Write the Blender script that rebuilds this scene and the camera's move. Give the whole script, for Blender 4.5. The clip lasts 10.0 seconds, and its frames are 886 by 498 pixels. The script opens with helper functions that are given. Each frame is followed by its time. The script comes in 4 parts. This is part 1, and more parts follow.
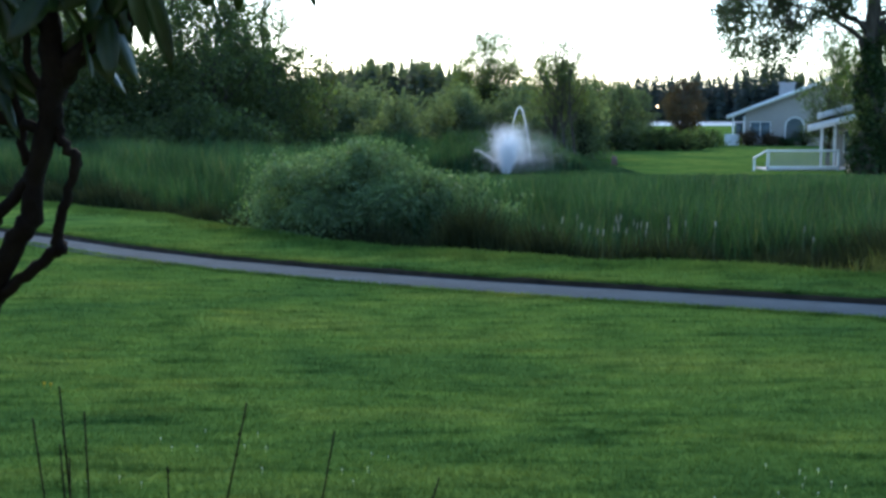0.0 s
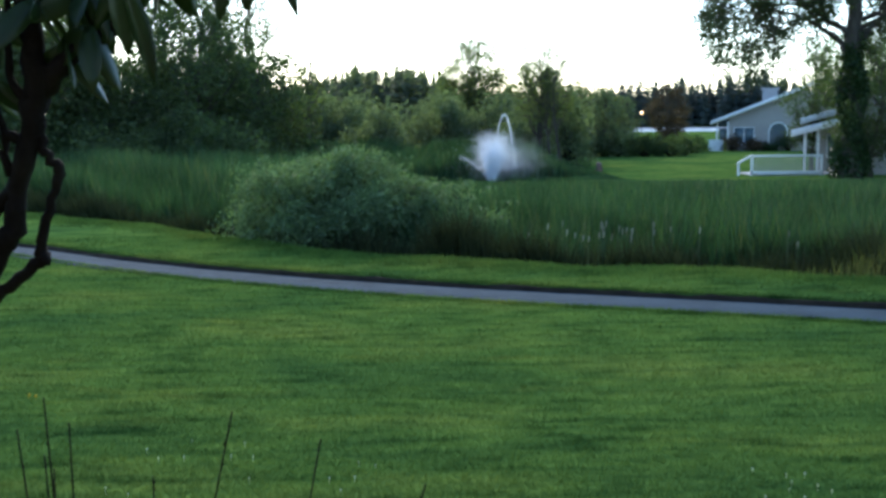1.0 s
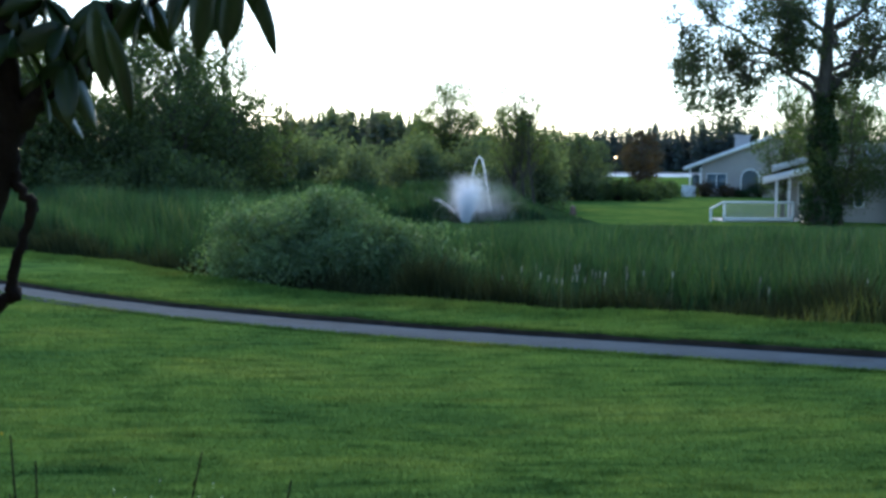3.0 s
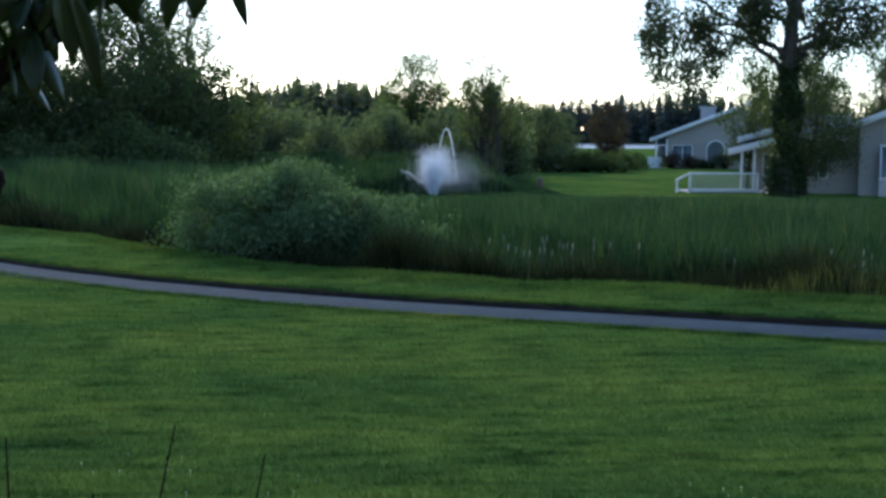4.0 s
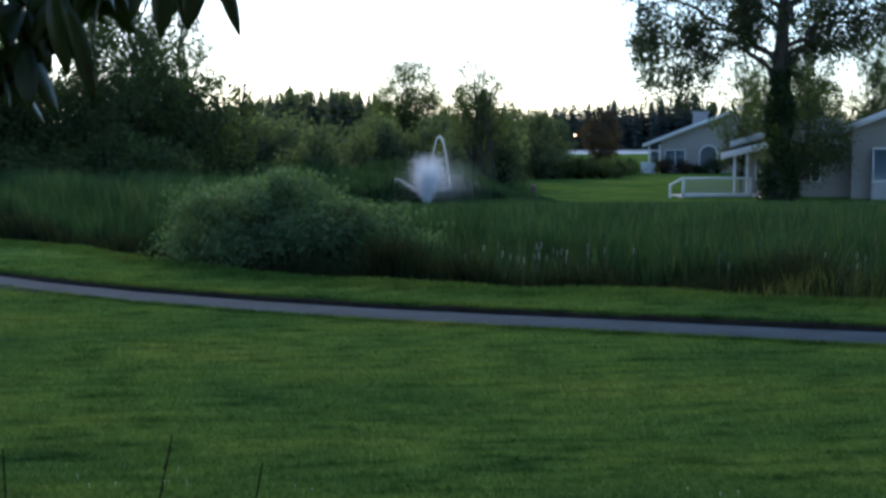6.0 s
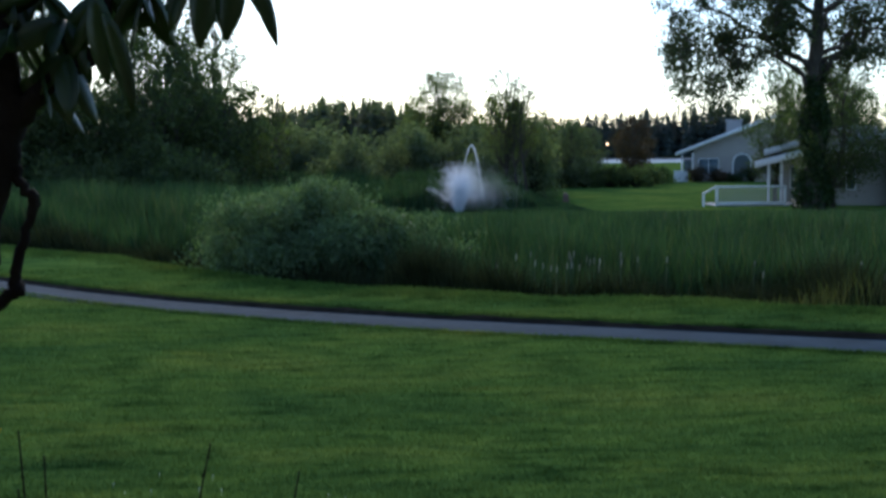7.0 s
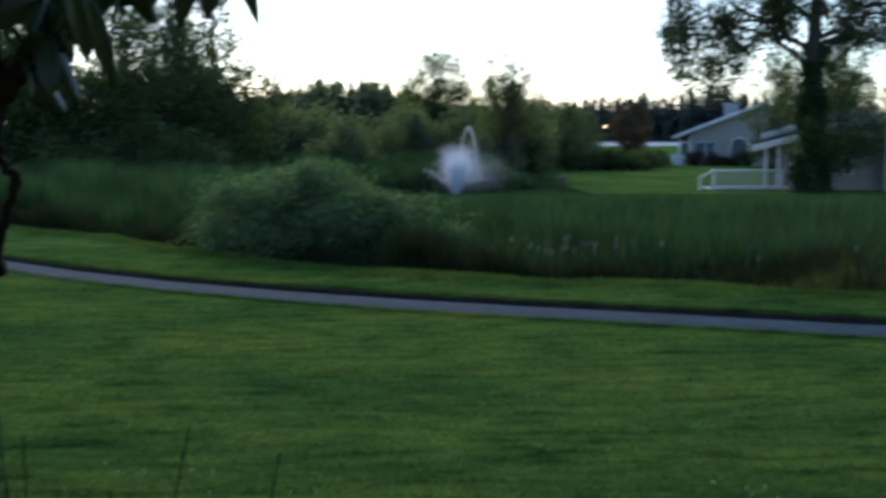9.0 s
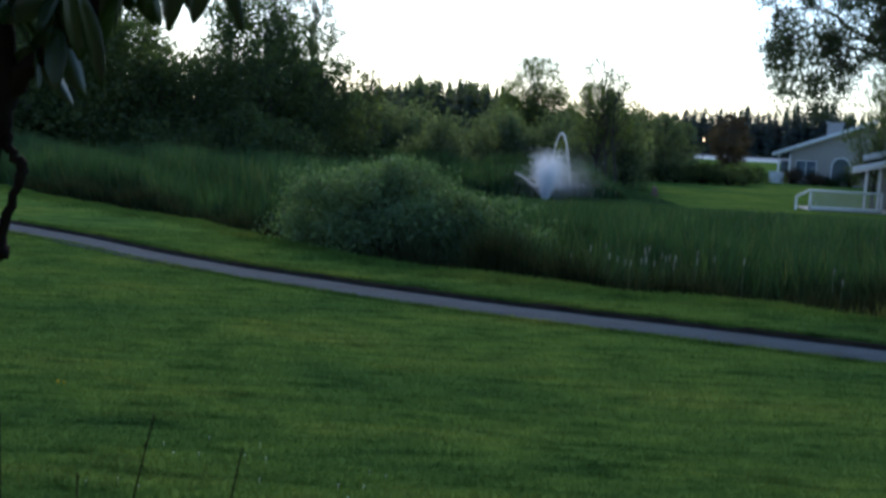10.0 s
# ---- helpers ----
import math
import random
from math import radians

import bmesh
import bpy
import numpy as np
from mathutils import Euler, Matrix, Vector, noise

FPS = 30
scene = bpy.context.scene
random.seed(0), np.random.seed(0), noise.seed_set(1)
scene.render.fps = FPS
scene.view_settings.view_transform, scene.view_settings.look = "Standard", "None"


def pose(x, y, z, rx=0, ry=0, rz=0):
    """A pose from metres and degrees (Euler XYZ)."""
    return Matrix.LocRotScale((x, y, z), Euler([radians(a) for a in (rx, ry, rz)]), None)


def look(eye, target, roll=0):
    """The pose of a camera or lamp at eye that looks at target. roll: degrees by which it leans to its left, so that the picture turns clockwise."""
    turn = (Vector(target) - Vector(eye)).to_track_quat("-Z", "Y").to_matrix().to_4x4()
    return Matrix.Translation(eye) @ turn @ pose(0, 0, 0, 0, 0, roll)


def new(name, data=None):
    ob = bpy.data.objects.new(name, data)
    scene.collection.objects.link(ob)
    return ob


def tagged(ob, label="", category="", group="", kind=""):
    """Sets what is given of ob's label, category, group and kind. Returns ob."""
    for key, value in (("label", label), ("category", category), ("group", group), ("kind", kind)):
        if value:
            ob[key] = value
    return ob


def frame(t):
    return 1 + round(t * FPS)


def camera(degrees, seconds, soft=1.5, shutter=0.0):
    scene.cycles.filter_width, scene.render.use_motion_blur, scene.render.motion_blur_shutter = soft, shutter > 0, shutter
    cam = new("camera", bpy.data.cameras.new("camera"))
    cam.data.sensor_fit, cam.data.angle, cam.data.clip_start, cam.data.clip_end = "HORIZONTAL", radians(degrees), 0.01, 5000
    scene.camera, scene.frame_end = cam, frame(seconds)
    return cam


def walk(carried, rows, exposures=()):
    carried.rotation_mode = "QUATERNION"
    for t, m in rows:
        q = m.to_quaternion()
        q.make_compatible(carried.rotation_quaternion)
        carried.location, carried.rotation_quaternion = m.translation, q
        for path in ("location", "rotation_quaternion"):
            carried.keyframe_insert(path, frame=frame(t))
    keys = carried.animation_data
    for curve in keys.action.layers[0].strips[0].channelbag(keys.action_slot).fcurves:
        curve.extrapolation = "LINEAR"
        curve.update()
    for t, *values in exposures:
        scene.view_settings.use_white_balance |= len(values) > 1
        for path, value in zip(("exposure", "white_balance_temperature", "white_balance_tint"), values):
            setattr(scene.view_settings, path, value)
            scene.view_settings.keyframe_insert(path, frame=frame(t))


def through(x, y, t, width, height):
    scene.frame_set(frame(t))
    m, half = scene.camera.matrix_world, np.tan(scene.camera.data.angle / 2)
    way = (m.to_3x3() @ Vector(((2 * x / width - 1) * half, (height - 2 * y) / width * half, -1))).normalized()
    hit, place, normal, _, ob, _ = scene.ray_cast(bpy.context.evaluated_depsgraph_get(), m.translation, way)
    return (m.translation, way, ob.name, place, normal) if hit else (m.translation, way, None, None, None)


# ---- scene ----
cam = camera(42.2, 10.0, soft=3.0, shutter=0.7)
PATH = [
    (0.0, pose(0.000, 0.000, 2.300, 83.10, -0.00, -0.00)),
    (0.5, pose(-0.001, -0.002, 2.297, 83.15, -0.41, 0.28)),
    (1.0, pose(0.003, -0.004, 2.300, 83.48, 0.42, -0.75)),
    (1.5, pose(0.001, -0.002, 2.294, 83.63, 0.55, -1.39)),
    (2.0, pose(0.002, -0.001, 2.293, 82.58, 0.64, -0.79)),
    (2.5, pose(0.000, 0.001, 2.307, 83.97, -0.20, -1.76)),
    (3.0, pose(0.001, -0.003, 2.299, 85.55, -0.49, -1.98)),
    (3.2, pose(0.004, 0.001, 2.300, 85.39, -0.37, -3.07)),
    (4.3, pose(-0.011, 0.003, 2.299, 83.98, -0.47, -3.64)),
    (4.5, pose(-0.011, 0.003, 2.299, 84.71, -0.34, -3.57)),
    (5.0, pose(-0.017, -0.003, 2.302, 84.85, -0.28, -3.87)),
    (5.5, pose(-0.006, 0.005, 2.305, 84.58, -0.40, -3.41)),
    (5.7, pose(-0.009, 0.000, 2.300, 84.33, -0.36, -3.84)),
    (6.8, pose(-0.010, -0.003, 2.298, 85.52, 1.35, -3.29)),
    (7.0, pose(-0.016, -0.005, 2.298, 85.01, 0.39, -2.39)),
    (7.5, pose(-0.004, -0.003, 2.295, 84.40, -1.47, -3.92)),
    (8.0, pose(0.014, 0.002, 2.296, 84.19, -1.07, -6.45)),
    (8.5, pose(0.008, 0.003, 2.306, 84.94, -0.19, -6.74)),
    (9.0, pose(0.007, 0.001, 2.298, 84.10, -0.03, -2.52)),
    (9.5, pose(0.067, 0.112, 2.229, 83.46, -1.45, 1.86)),
    (9.6, pose(0.121, 0.100, 2.250, 82.57, -2.15, 2.48)),
    (9.8, pose(0.155, 0.047, 2.300, 83.28, -2.6, 2.18)),
    (10.0, pose(0.191, -0.021, 2.322, 84.04, -3.05, 2.32)),
]

walk(cam, PATH, exposures=[(0, 1.36, 5600, 7), (2.5, 1.4, 5600, 7), (3.2, 1.15, 5600, 9), (4.5, 0.7, 5600, 12), (10.0, 0.46, 5600, 12)])

# ---- dusk sky, the sun low behind the trees ----
SUN_AZ, SUN_EL = radians(-10), radians(25)
world = bpy.data.worlds.new("dusk_sky")
scene.world = world
world.use_nodes = True
wn = world.node_tree
sky = wn.nodes.new("ShaderNodeTexSky")
sky.sky_type, sky.sun_disc = "NISHITA", False
sky.sun_elevation, sky.sun_rotation = SUN_EL, SUN_AZ
sky.air_density, sky.dust_density, sky.ozone_density = 1.0, 0.3, 2.0
wn.nodes["Background"].inputs["Strength"].default_value = 0.15
wn.links.new(sky.outputs[0], wn.nodes["Background"].inputs[0])
sun = new("sun", bpy.data.lights.new("sun", "SUN"))
sun.data.energy, sun.data.angle, sun.data.color = 1.6, radians(15), (1.0, 0.86, 0.68)
sd = Vector((math.sin(SUN_AZ) * math.cos(SUN_EL), math.cos(SUN_AZ) * math.cos(SUN_EL), math.sin(SUN_EL)))
sun.matrix_world = look(sd * 300, (0, 0, 0))


# ---- materials ----
def nodes_of(name):
    m = bpy.data.materials.new(name)
    m.use_nodes = True
    return m, m.node_tree, m.node_tree.nodes["Principled BSDF"]


def noise_at(nt, scale, detail=4.0, stretch=(1, 1, 1), rough=0.55):
    g = nt.nodes.new("ShaderNodeNewGeometry")
    mp = nt.nodes.new("ShaderNodeMapping")
    mp.inputs["Scale"].default_value = stretch
    nt.links.new(g.outputs["Position"], mp.inputs[0])
    n = nt.nodes.new("ShaderNodeTexNoise")
    n.inputs["Scale"].default_value, n.inputs["Detail"].default_value = scale, detail
    n.inputs["Roughness"].default_value = rough
    nt.links.new(mp.outputs[0], n.inputs["Vector"])
    return n.outputs[0]


def ramp(nt, fac, stops):
    r = nt.nodes.new("ShaderNodeValToRGB")
    while len(r.color_ramp.elements) < len(stops):
        r.color_ramp.elements.new(0.5)
    for e, (p, c) in zip(r.color_ramp.elements, stops):
        e.position, e.color = p, (*c, 1)
    nt.links.new(fac, r.inputs[0])
    return r.outputs[0]


def mixed(nt, fac, a, b, how="MIX"):
    x = nt.nodes.new("ShaderNodeMix")
    x.data_type, x.blend_type = "RGBA", how
    for sock, v in ((x.inputs[0], fac), (x.inputs[6], a), (x.inputs[7], b)):
        if isinstance(v, (int, float)):
            sock.default_value = v
        elif isinstance(v, tuple):
            sock.default_value = (*v, 1)
        else:
            nt.links.new(v, sock)
    return x.outputs[2]


def surface(name, a, b, scale=6.0, fine=60.0, rough=0.8, bump=0.3, metallic=0.0, stretch=(1, 1, 1), depth=0.01, gloss=0.4):
    """A worn surface: two colours by a coarse noise, a fine grain over them, and relief."""
    m, nt, p = nodes_of(name)
    coarse, grain = noise_at(nt, scale, 5, stretch), noise_at(nt, fine, 3, stretch)
    c = ramp(nt, coarse, [(0.3, a), (0.7, b)])
    g = ramp(nt, grain, [(0.2, (0.72, 0.72, 0.72)), (0.8, (1.15, 1.15, 1.15))])
    nt.links.new(mixed(nt, 0.8, c, g, "MULTIPLY"), p.inputs["Base Color"])
    p.inputs["Roughness"].default_value, p.inputs["Metallic"].default_value = rough, metallic
    p.inputs["Specular IOR Level"].default_value = gloss
    bp = nt.nodes.new("ShaderNodeBump")
    bp.inputs["Strength"].default_value, bp.inputs["Distance"].default_value = bump, depth
    nt.links.new(grain, bp.inputs["Height"])
    nt.links.new(bp.outputs[0], p.inputs["Normal"])
    return m


def leafy(name, dark, light, glow=0.45, rough=0.55, patch=0.6, dry=None, gloss=0.2, through=(1.1, 1.25, 0.5), patchy=1.0):
    """Leaves: each its own shade, lighter and darker patches, and light that comes through."""
    m, nt, p = nodes_of(name)
    g = nt.nodes.new("ShaderNodeNewGeometry")
    stops = [(0.0, dark), (0.8, light)] + ([(0.97, dry)] if dry else [])
    c = ramp(nt, g.outputs["Random Per Island"], stops)
    patches = ramp(nt, noise_at(nt, patch, 3), [(0.3, (0.6, 0.62, 0.6)), (0.7, (1.2, 1.2, 1.1))])
    c = mixed(nt, patchy, c, patches, "MULTIPLY")
    nt.links.new(c, p.inputs["Base Color"])
    p.inputs["Roughness"].default_value, p.inputs["Specular IOR Level"].default_value = rough, gloss
    t = nt.nodes.new("ShaderNodeBsdfTranslucent")
    nt.links.new(mixed(nt, 1.0, c, through, "MULTIPLY"), t.inputs[0])
    mx = nt.nodes.new("ShaderNodeMixShader")
    mx.inputs[0].default_value = glow
    nt.links.new(p.outputs[0], mx.inputs[1])
    nt.links.new(t.outputs[0], mx.inputs[2])
    nt.links.new(mx.outputs[0], nt.nodes["Material Output"].inputs[0])
    return m


def lawn_colour(nt):
    """Mown grass: yellowish and bluish patches drawn out across the slope, with small dark tufts."""
    big = ramp(nt, noise_at(nt, 0.55, 4, (0.6, 1, 1)), [(0.32, (0.058, 0.114, 0.031)), (0.5, (0.092, 0.157, 0.035)), (0.7, (0.138, 0.187, 0.042))])
    streak = ramp(nt, noise_at(nt, 3.6, 5, (0.42, 1.5, 1), 0.62), [(0.35, (0.36, 0.45, 0.4)), (0.45, (0.84, 0.88, 0.84)), (0.66, (1.34, 1.27, 1.06))])
    worn = ramp(nt, noise_at(nt, 1.1, 4, (0.5, 1.3, 1)), [(0.6, (1.0, 1.0, 1.0)), (0.72, (1.32, 1.0, 0.9))])
    return mixed(nt, 0.9, mixed(nt, 0.8, big, worn, "MULTIPLY"), streak, "MULTIPLY")


def lawn_material(name, blades):
    m, nt, p = nodes_of(name)
    c = lawn_colour(nt)
    if blades:
        g = nt.nodes.new("ShaderNodeNewGeometry")
        c = mixed(nt, 1.0, c, ramp(nt, g.outputs["Random Per Island"], [(0, (0.92, 0.94, 0.92)), (1, (1.18, 1.17, 1.14))]), "MULTIPLY")
        t = nt.nodes.new("ShaderNodeBsdfTranslucent")
        nt.links.new(c, t.inputs[0])
        mx = nt.nodes.new("ShaderNodeMixShader")
        mx.inputs[0].default_value = 0.35
        nt.links.new(p.outputs[0], mx.inputs[1])
        nt.links.new(t.outputs[0], mx.inputs[2])
        nt.links.new(mx.outputs[0], nt.nodes["Material Output"].inputs[0])
    else:
        bp = nt.nodes.new("ShaderNodeBump")
        bp.inputs["Strength"].default_value, bp.inputs["Distance"].default_value = 0.7, 0.05
        nt.links.new(noise_at(nt, 14, 5), bp.inputs["Height"])
        nt.links.new(bp.outputs[0], p.inputs["Normal"])
    nt.links.new(c, p.inputs["Base Color"])
    p.inputs["Roughness"].default_value, p.inputs["Specular IOR Level"].default_value = 0.9, 0.0
    return m


def water_material(name, colour, wave, rough):
    m, nt, p = nodes_of(name)
    p.inputs["Base Color"].default_value = (*colour, 1)
    p.inputs["Roughness"].default_value, p.inputs["IOR"].default_value = rough, 1.33
    bp = nt.nodes.new("ShaderNodeBump")
    bp.inputs["Strength"].default_value, bp.inputs["Distance"].default_value = 0.25, 0.03
    nt.links.new(noise_at(nt, wave, 3), bp.inputs["Height"])
    nt.links.new(bp.outputs[0], p.inputs["Normal"])
    return m


M_LAWN, M_BLADE = lawn_material("lawn_turf", False), lawn_material("grass_blades", True)
M_ASPHALT = surface("path_asphalt", (0.024, 0.043, 0.056), (0.04, 0.067, 0.088), 1.6, 90, 0.95, 0.5, gloss=0.08)
M_SOIL = surface("soil_edge", (0.02, 0.016, 0.012), (0.04, 0.032, 0.022), 5, 70, 0.95, 0.8, gloss=0.05)
M_POND = water_material("pond_water", (0.01, 0.016, 0.012), 5, 0.06)
M_LAKE = water_material("lake_water", (0.05, 0.06, 0.07), 0.6, 0.3)
M_REED = leafy("reed_leaves", (0.026, 0.06, 0.026), (0.068, 0.124, 0.048), 0.3, 0.6, 0.5, (0.13, 0.14, 0.065))
M_DRY = leafy("dry_grass", (0.075, 0.1, 0.03), (0.17, 0.16, 0.065), 0.35, 0.8, 1.0)
M_HEAD = leafy("pale_seed_fluff", (0.2, 0.19, 0.16), (0.36, 0.34, 0.3), 0.3, 0.9, 2.0)
M_SHRUB = leafy("willow_leaves", (0.075, 0.126, 0.068), (0.178, 0.242, 0.135), 0.42, 0.6, 1.2)
M_TREE = leafy("broad_leaves", (0.05, 0.075, 0.035), (0.105, 0.135, 0.058), 0.5, 0.6, 0.5)
M_TREE_PALE = leafy("pale_leaves", (0.075, 0.1, 0.036), (0.14, 0.16, 0.06), 0.55, 0.6, 0.4)
# lightened leaves: the veil of glare over the bank is in this colour
M_BRUSH = leafy("veiled_brush_leaves", (0.1, 0.13, 0.092), (0.18, 0.205, 0.145), 0.6, 0.7, 0.35)
M_IVY = leafy("ivy_leaves", (0.014, 0.032, 0.012), (0.035, 0.06, 0.02), 0.25, 0.45, 1.0)
M_CONIFER = leafy("conifer_needles", (0.012, 0.03, 0.018), (0.03, 0.055, 0.03), 0.15, 0.8, 0.3)
# distance haze is mixed into the needles as a lighter, bluer tone
M_FAR_HAZE = leafy("hazed_far_conifers", (0.055, 0.075, 0.078), (0.09, 0.115, 0.115), 0.4, 0.9, 0.05)
# paler than real needles: the haze over the hill is in this colour
M_HILL_HAZE = leafy("hazed_hill_conifers", (0.12, 0.14, 0.105), (0.17, 0.19, 0.14), 0.6, 0.9, 0.1)
M_RHODO = leafy("leathery_leaves", (0.01, 0.022, 0.008), (0.045, 0.085, 0.018), 0.35, 0.36, 6.0, gloss=0.5)
M_OLD = leafy("old_tree_leaves", (0.03, 0.045, 0.022), (0.07, 0.085, 0.036), 0.3, 0.6, 0.5)
M_PLUM = leafy("reddish_leaves", (0.05, 0.036, 0.026), (0.1, 0.066, 0.042), 0.4, 0.6, 0.6)
# dead stalks whose dark colour stands in for shade among the reeds
M_DEAD_SHADE = leafy("dead_shade_stalks", (0.02, 0.027, 0.014), (0.056, 0.062, 0.03), 0.2, 0.85, 0.8, gloss=0.05)
M_BARK = surface("tree_bark", (0.035, 0.03, 0.025), (0.085, 0.075, 0.06), 3, 40, 0.95, 1.0, stretch=(3, 3, 0.6), depth=0.03)
M_TWIG = surface("shrub_bark", (0.009, 0.007, 0.006), (0.022, 0.018, 0.014), 12, 120, 0.95, 0.8, depth=0.004, gloss=0.08)
M_STEM = surface("dry_stem", (0.012, 0.014, 0.008), (0.03, 0.026, 0.013), 30, 200, 0.9, 0.3, gloss=0.1)
M_SIDING = surface("beige_siding", (0.29, 0.27, 0.25), (0.35, 0.325, 0.3), 0.8, 20, 0.8, 0.2)
M_WHITE = surface("white_paint", (0.7, 0.71, 0.72), (0.82, 0.82, 0.82), 1.5, 30, 0.55, 0.15)
M_ROOF = surface("grey_shingles", (0.16, 0.15, 0.145), (0.26, 0.25, 0.24), 2.0, 25, 0.9, 0.6)
M_CHIM = surface("chimney_boards", (0.42, 0.41, 0.41), (0.52, 0.5, 0.5), 1.5, 25, 0.8, 0.3)
M_CLOVER = leafy("white_petals", (0.6, 0.6, 0.56), (0.85, 0.85, 0.8), 0.3, 0.7, 3)
M_YELLOW = leafy("yellow_petals", (0.6, 0.4, 0.02), (0.8, 0.55, 0.04), 0.3, 0.7, 3)
M_DROP = leafy("water_drops", (0.8, 0.83, 0.87), (0.92, 0.94, 0.97), 0.5, 0.3, 0.5, through=(1, 1, 1), patchy=0.0)
M_RUST = surface("rusty_planter", (0.11, 0.07, 0.05), (0.18, 0.12, 0.09), 8, 60, 0.85, 0.4)
M_GLASS, _nt, _p = nodes_of("sky_tinted_glass")
# the panes' blue-grey sky reflection is put into the base colour
_p.inputs["Base Color"].default_value = (0.07, 0.1, 0.115, 1)
_p.inputs["Roughness"].default_value = 0.06
M_OUTER = surface("unseen_wall_boards", (0.16, 0.13, 0.11), (0.22, 0.19, 0.16), 1.0, 20, 0.85, 0.3)
M_LAMP, _nt, _p = nodes_of("lamp_glow")
_p.inputs["Emission Color"].default_value = (1.0, 0.62, 0.28, 1)
_p.inputs["Emission Strength"].default_value = 4.0


# ---- mesh helpers ----
def mesh_of(name, verts, faces, material, smooth=False):
    """A mesh from arrays: faces all of one size."""
    verts, faces = np.asarray(verts, dtype=np.float32), np.asarray(faces, dtype=np.int32)
    me = bpy.data.meshes.new(name)
    n, k = faces.shape
    me.vertices.add(len(verts))
    me.vertices.foreach_set("co", verts.ravel())
    me.loops.add(n * k)
    me.loops.foreach_set("vertex_index", faces.ravel())
    me.polygons.add(n)
    me.polygons.foreach_set("loop_start", np.arange(0, n * k, k, dtype=np.int32))
    if smooth:
        me.polygons.foreach_set("use_smooth", np.ones(n, dtype=bool))
    me.update(calc_edges=True)
    me.materials.append(material)
    return me


def under(name, me, parent=None, label=""):
    ob = new(name, me)
    ob.parent = parent
    return tagged(ob, label)


def thing(name, at, label, category, group="", turn=0.0, kind=""):
    ob = new(name)
    ob.matrix_basis = pose(*at, 0, 0, turn)
    return tagged(ob, label, category, group, kind)


def tube(points, radii, sides=8, rough=0.0, rng=None):
    """Rings along a line: a limb or a rod. Returns vertices and quads, the ends closed by a pointed cap."""
    pts = np.asarray(points, float)
    n = len(pts)
    radii = np.broadcast_to(np.asarray(radii, float), (n,))
    tan = np.gradient(pts, axis=0)
    tan /= np.linalg.norm(tan, axis=1)[:, None] + 1e-9
    ref = np.array([0.31, 0.95, 0.05]) if abs(tan[0, 2]) > 0.7 else np.array([0, 0.1, 1.0])
    u = np.cross(tan, ref)
    u /= np.linalg.norm(u, axis=1)[:, None] + 1e-9
    v = np.cross(tan, u)
    a = np.linspace(0, 2 * np.pi, sides, endpoint=False)
    r = radii[:, None] * np.ones(sides)
    if rng is not None and rough:
        r = r * (1 + rough * rng.standard_normal((n, sides)))
    ring = pts[:, None] + r[..., None] * (np.cos(a)[None, :, None] * u[:, None] + np.sin(a)[None, :, None] * v[:, None])
    verts = np.concatenate([ring.reshape(-1, 3), pts[:1], pts[-1:]])
    i = np.arange(n - 1)[:, None] * sides
    j = np.arange(sides)[None]
    k = (j + 1) % sides
    quads = np.stack([i + j, i + k, i + sides + k, i + sides + j], -1).reshape(-1, 4)
    lo, hi = n * sides, n * sides + 1
    j = np.arange(0, sides, 2)
    cap0 = np.stack([np.full_like(j, lo), (j + 2) % sides, j + 1, j], -1)
    b = (n - 1) * sides
    cap1 = np.stack([np.full_like(j, hi), b + j, b + j + 1, b + (j + 2) % sides], -1)
    return verts, np.concatenate([quads, cap0, cap1])


def join(parts):
    vs, fs, o = [], [], 0
    for v, f in parts:
        vs.append(v)
        fs.append(f + o)
        o += len(v)
    return np.concatenate(vs), np.concatenate(fs)


def box(x0, y0, z0, x1, y1, z1):
    v = np.array([(x, y, z) for z in (z0, z1) for y in (y0, y1) for x in (x0, x1)], float)
    f = np.array([(0, 2, 3, 1), (4, 5, 7, 6), (0, 1, 5, 4), (2, 6, 7, 3), (0, 4, 6, 2), (1, 3, 7, 5)])
    return v, f


def bevelled(name, solids, material, width=0.01):
    bm = bmesh.new()
    v, f = join(solids)
    vs = [bm.verts.new(p) for p in v]
    for q in f:
        bm.faces.new([vs[i] for i in q])
    bmesh.ops.recalc_face_normals(bm, faces=bm.faces)
    if width:
        bmesh.ops.bevel(bm, geom=list(bm.edges), offset=width, segments=1, affect="EDGES", clamp_overlap=True)
    me = bpy.data.meshes.new(name)
    bm.to_mesh(me)
    bm.free()
    me.materials.append(material)
    return me


def leaf_mesh(name, at, size, rng, material, slim=0.45, droop=0.0, spread=0.35):
    """One folded, pointed leaf of two quads at each place, turned at random."""
    n = len(at)
    d = rng.standard_normal((n, 3))
    d[:, 2] -= droop
    d /= np.linalg.norm(d, axis=1)[:, None]
    s = np.cross(d, rng.standard_normal((n, 3)))
    s /= np.linalg.norm(s, axis=1)[:, None] + 1e-9
    h = np.cross(d, s)
    l = size * (1 + spread * rng.standard_normal(n)).clip(0.35, 2)
    l = l[:, None]
    base, tip = at - d * l * 0.5, at + d * l * 0.5
    mid = at - d * l * 0.06
    a, b = mid + s * l * slim * 0.5 + h * l * 0.08, mid - s * l * slim * 0.5 + h * l * 0.08
    v = np.stack([base, a, tip, b], 1).reshape(-1, 3)
    i = np.arange(n)[:, None] * 4
    f = np.concatenate([i + np.array([[0, 1, 2]]), i + np.array([[0, 2, 3]])], 1).reshape(-1, 3)
    return mesh_of(name, v, f, material)


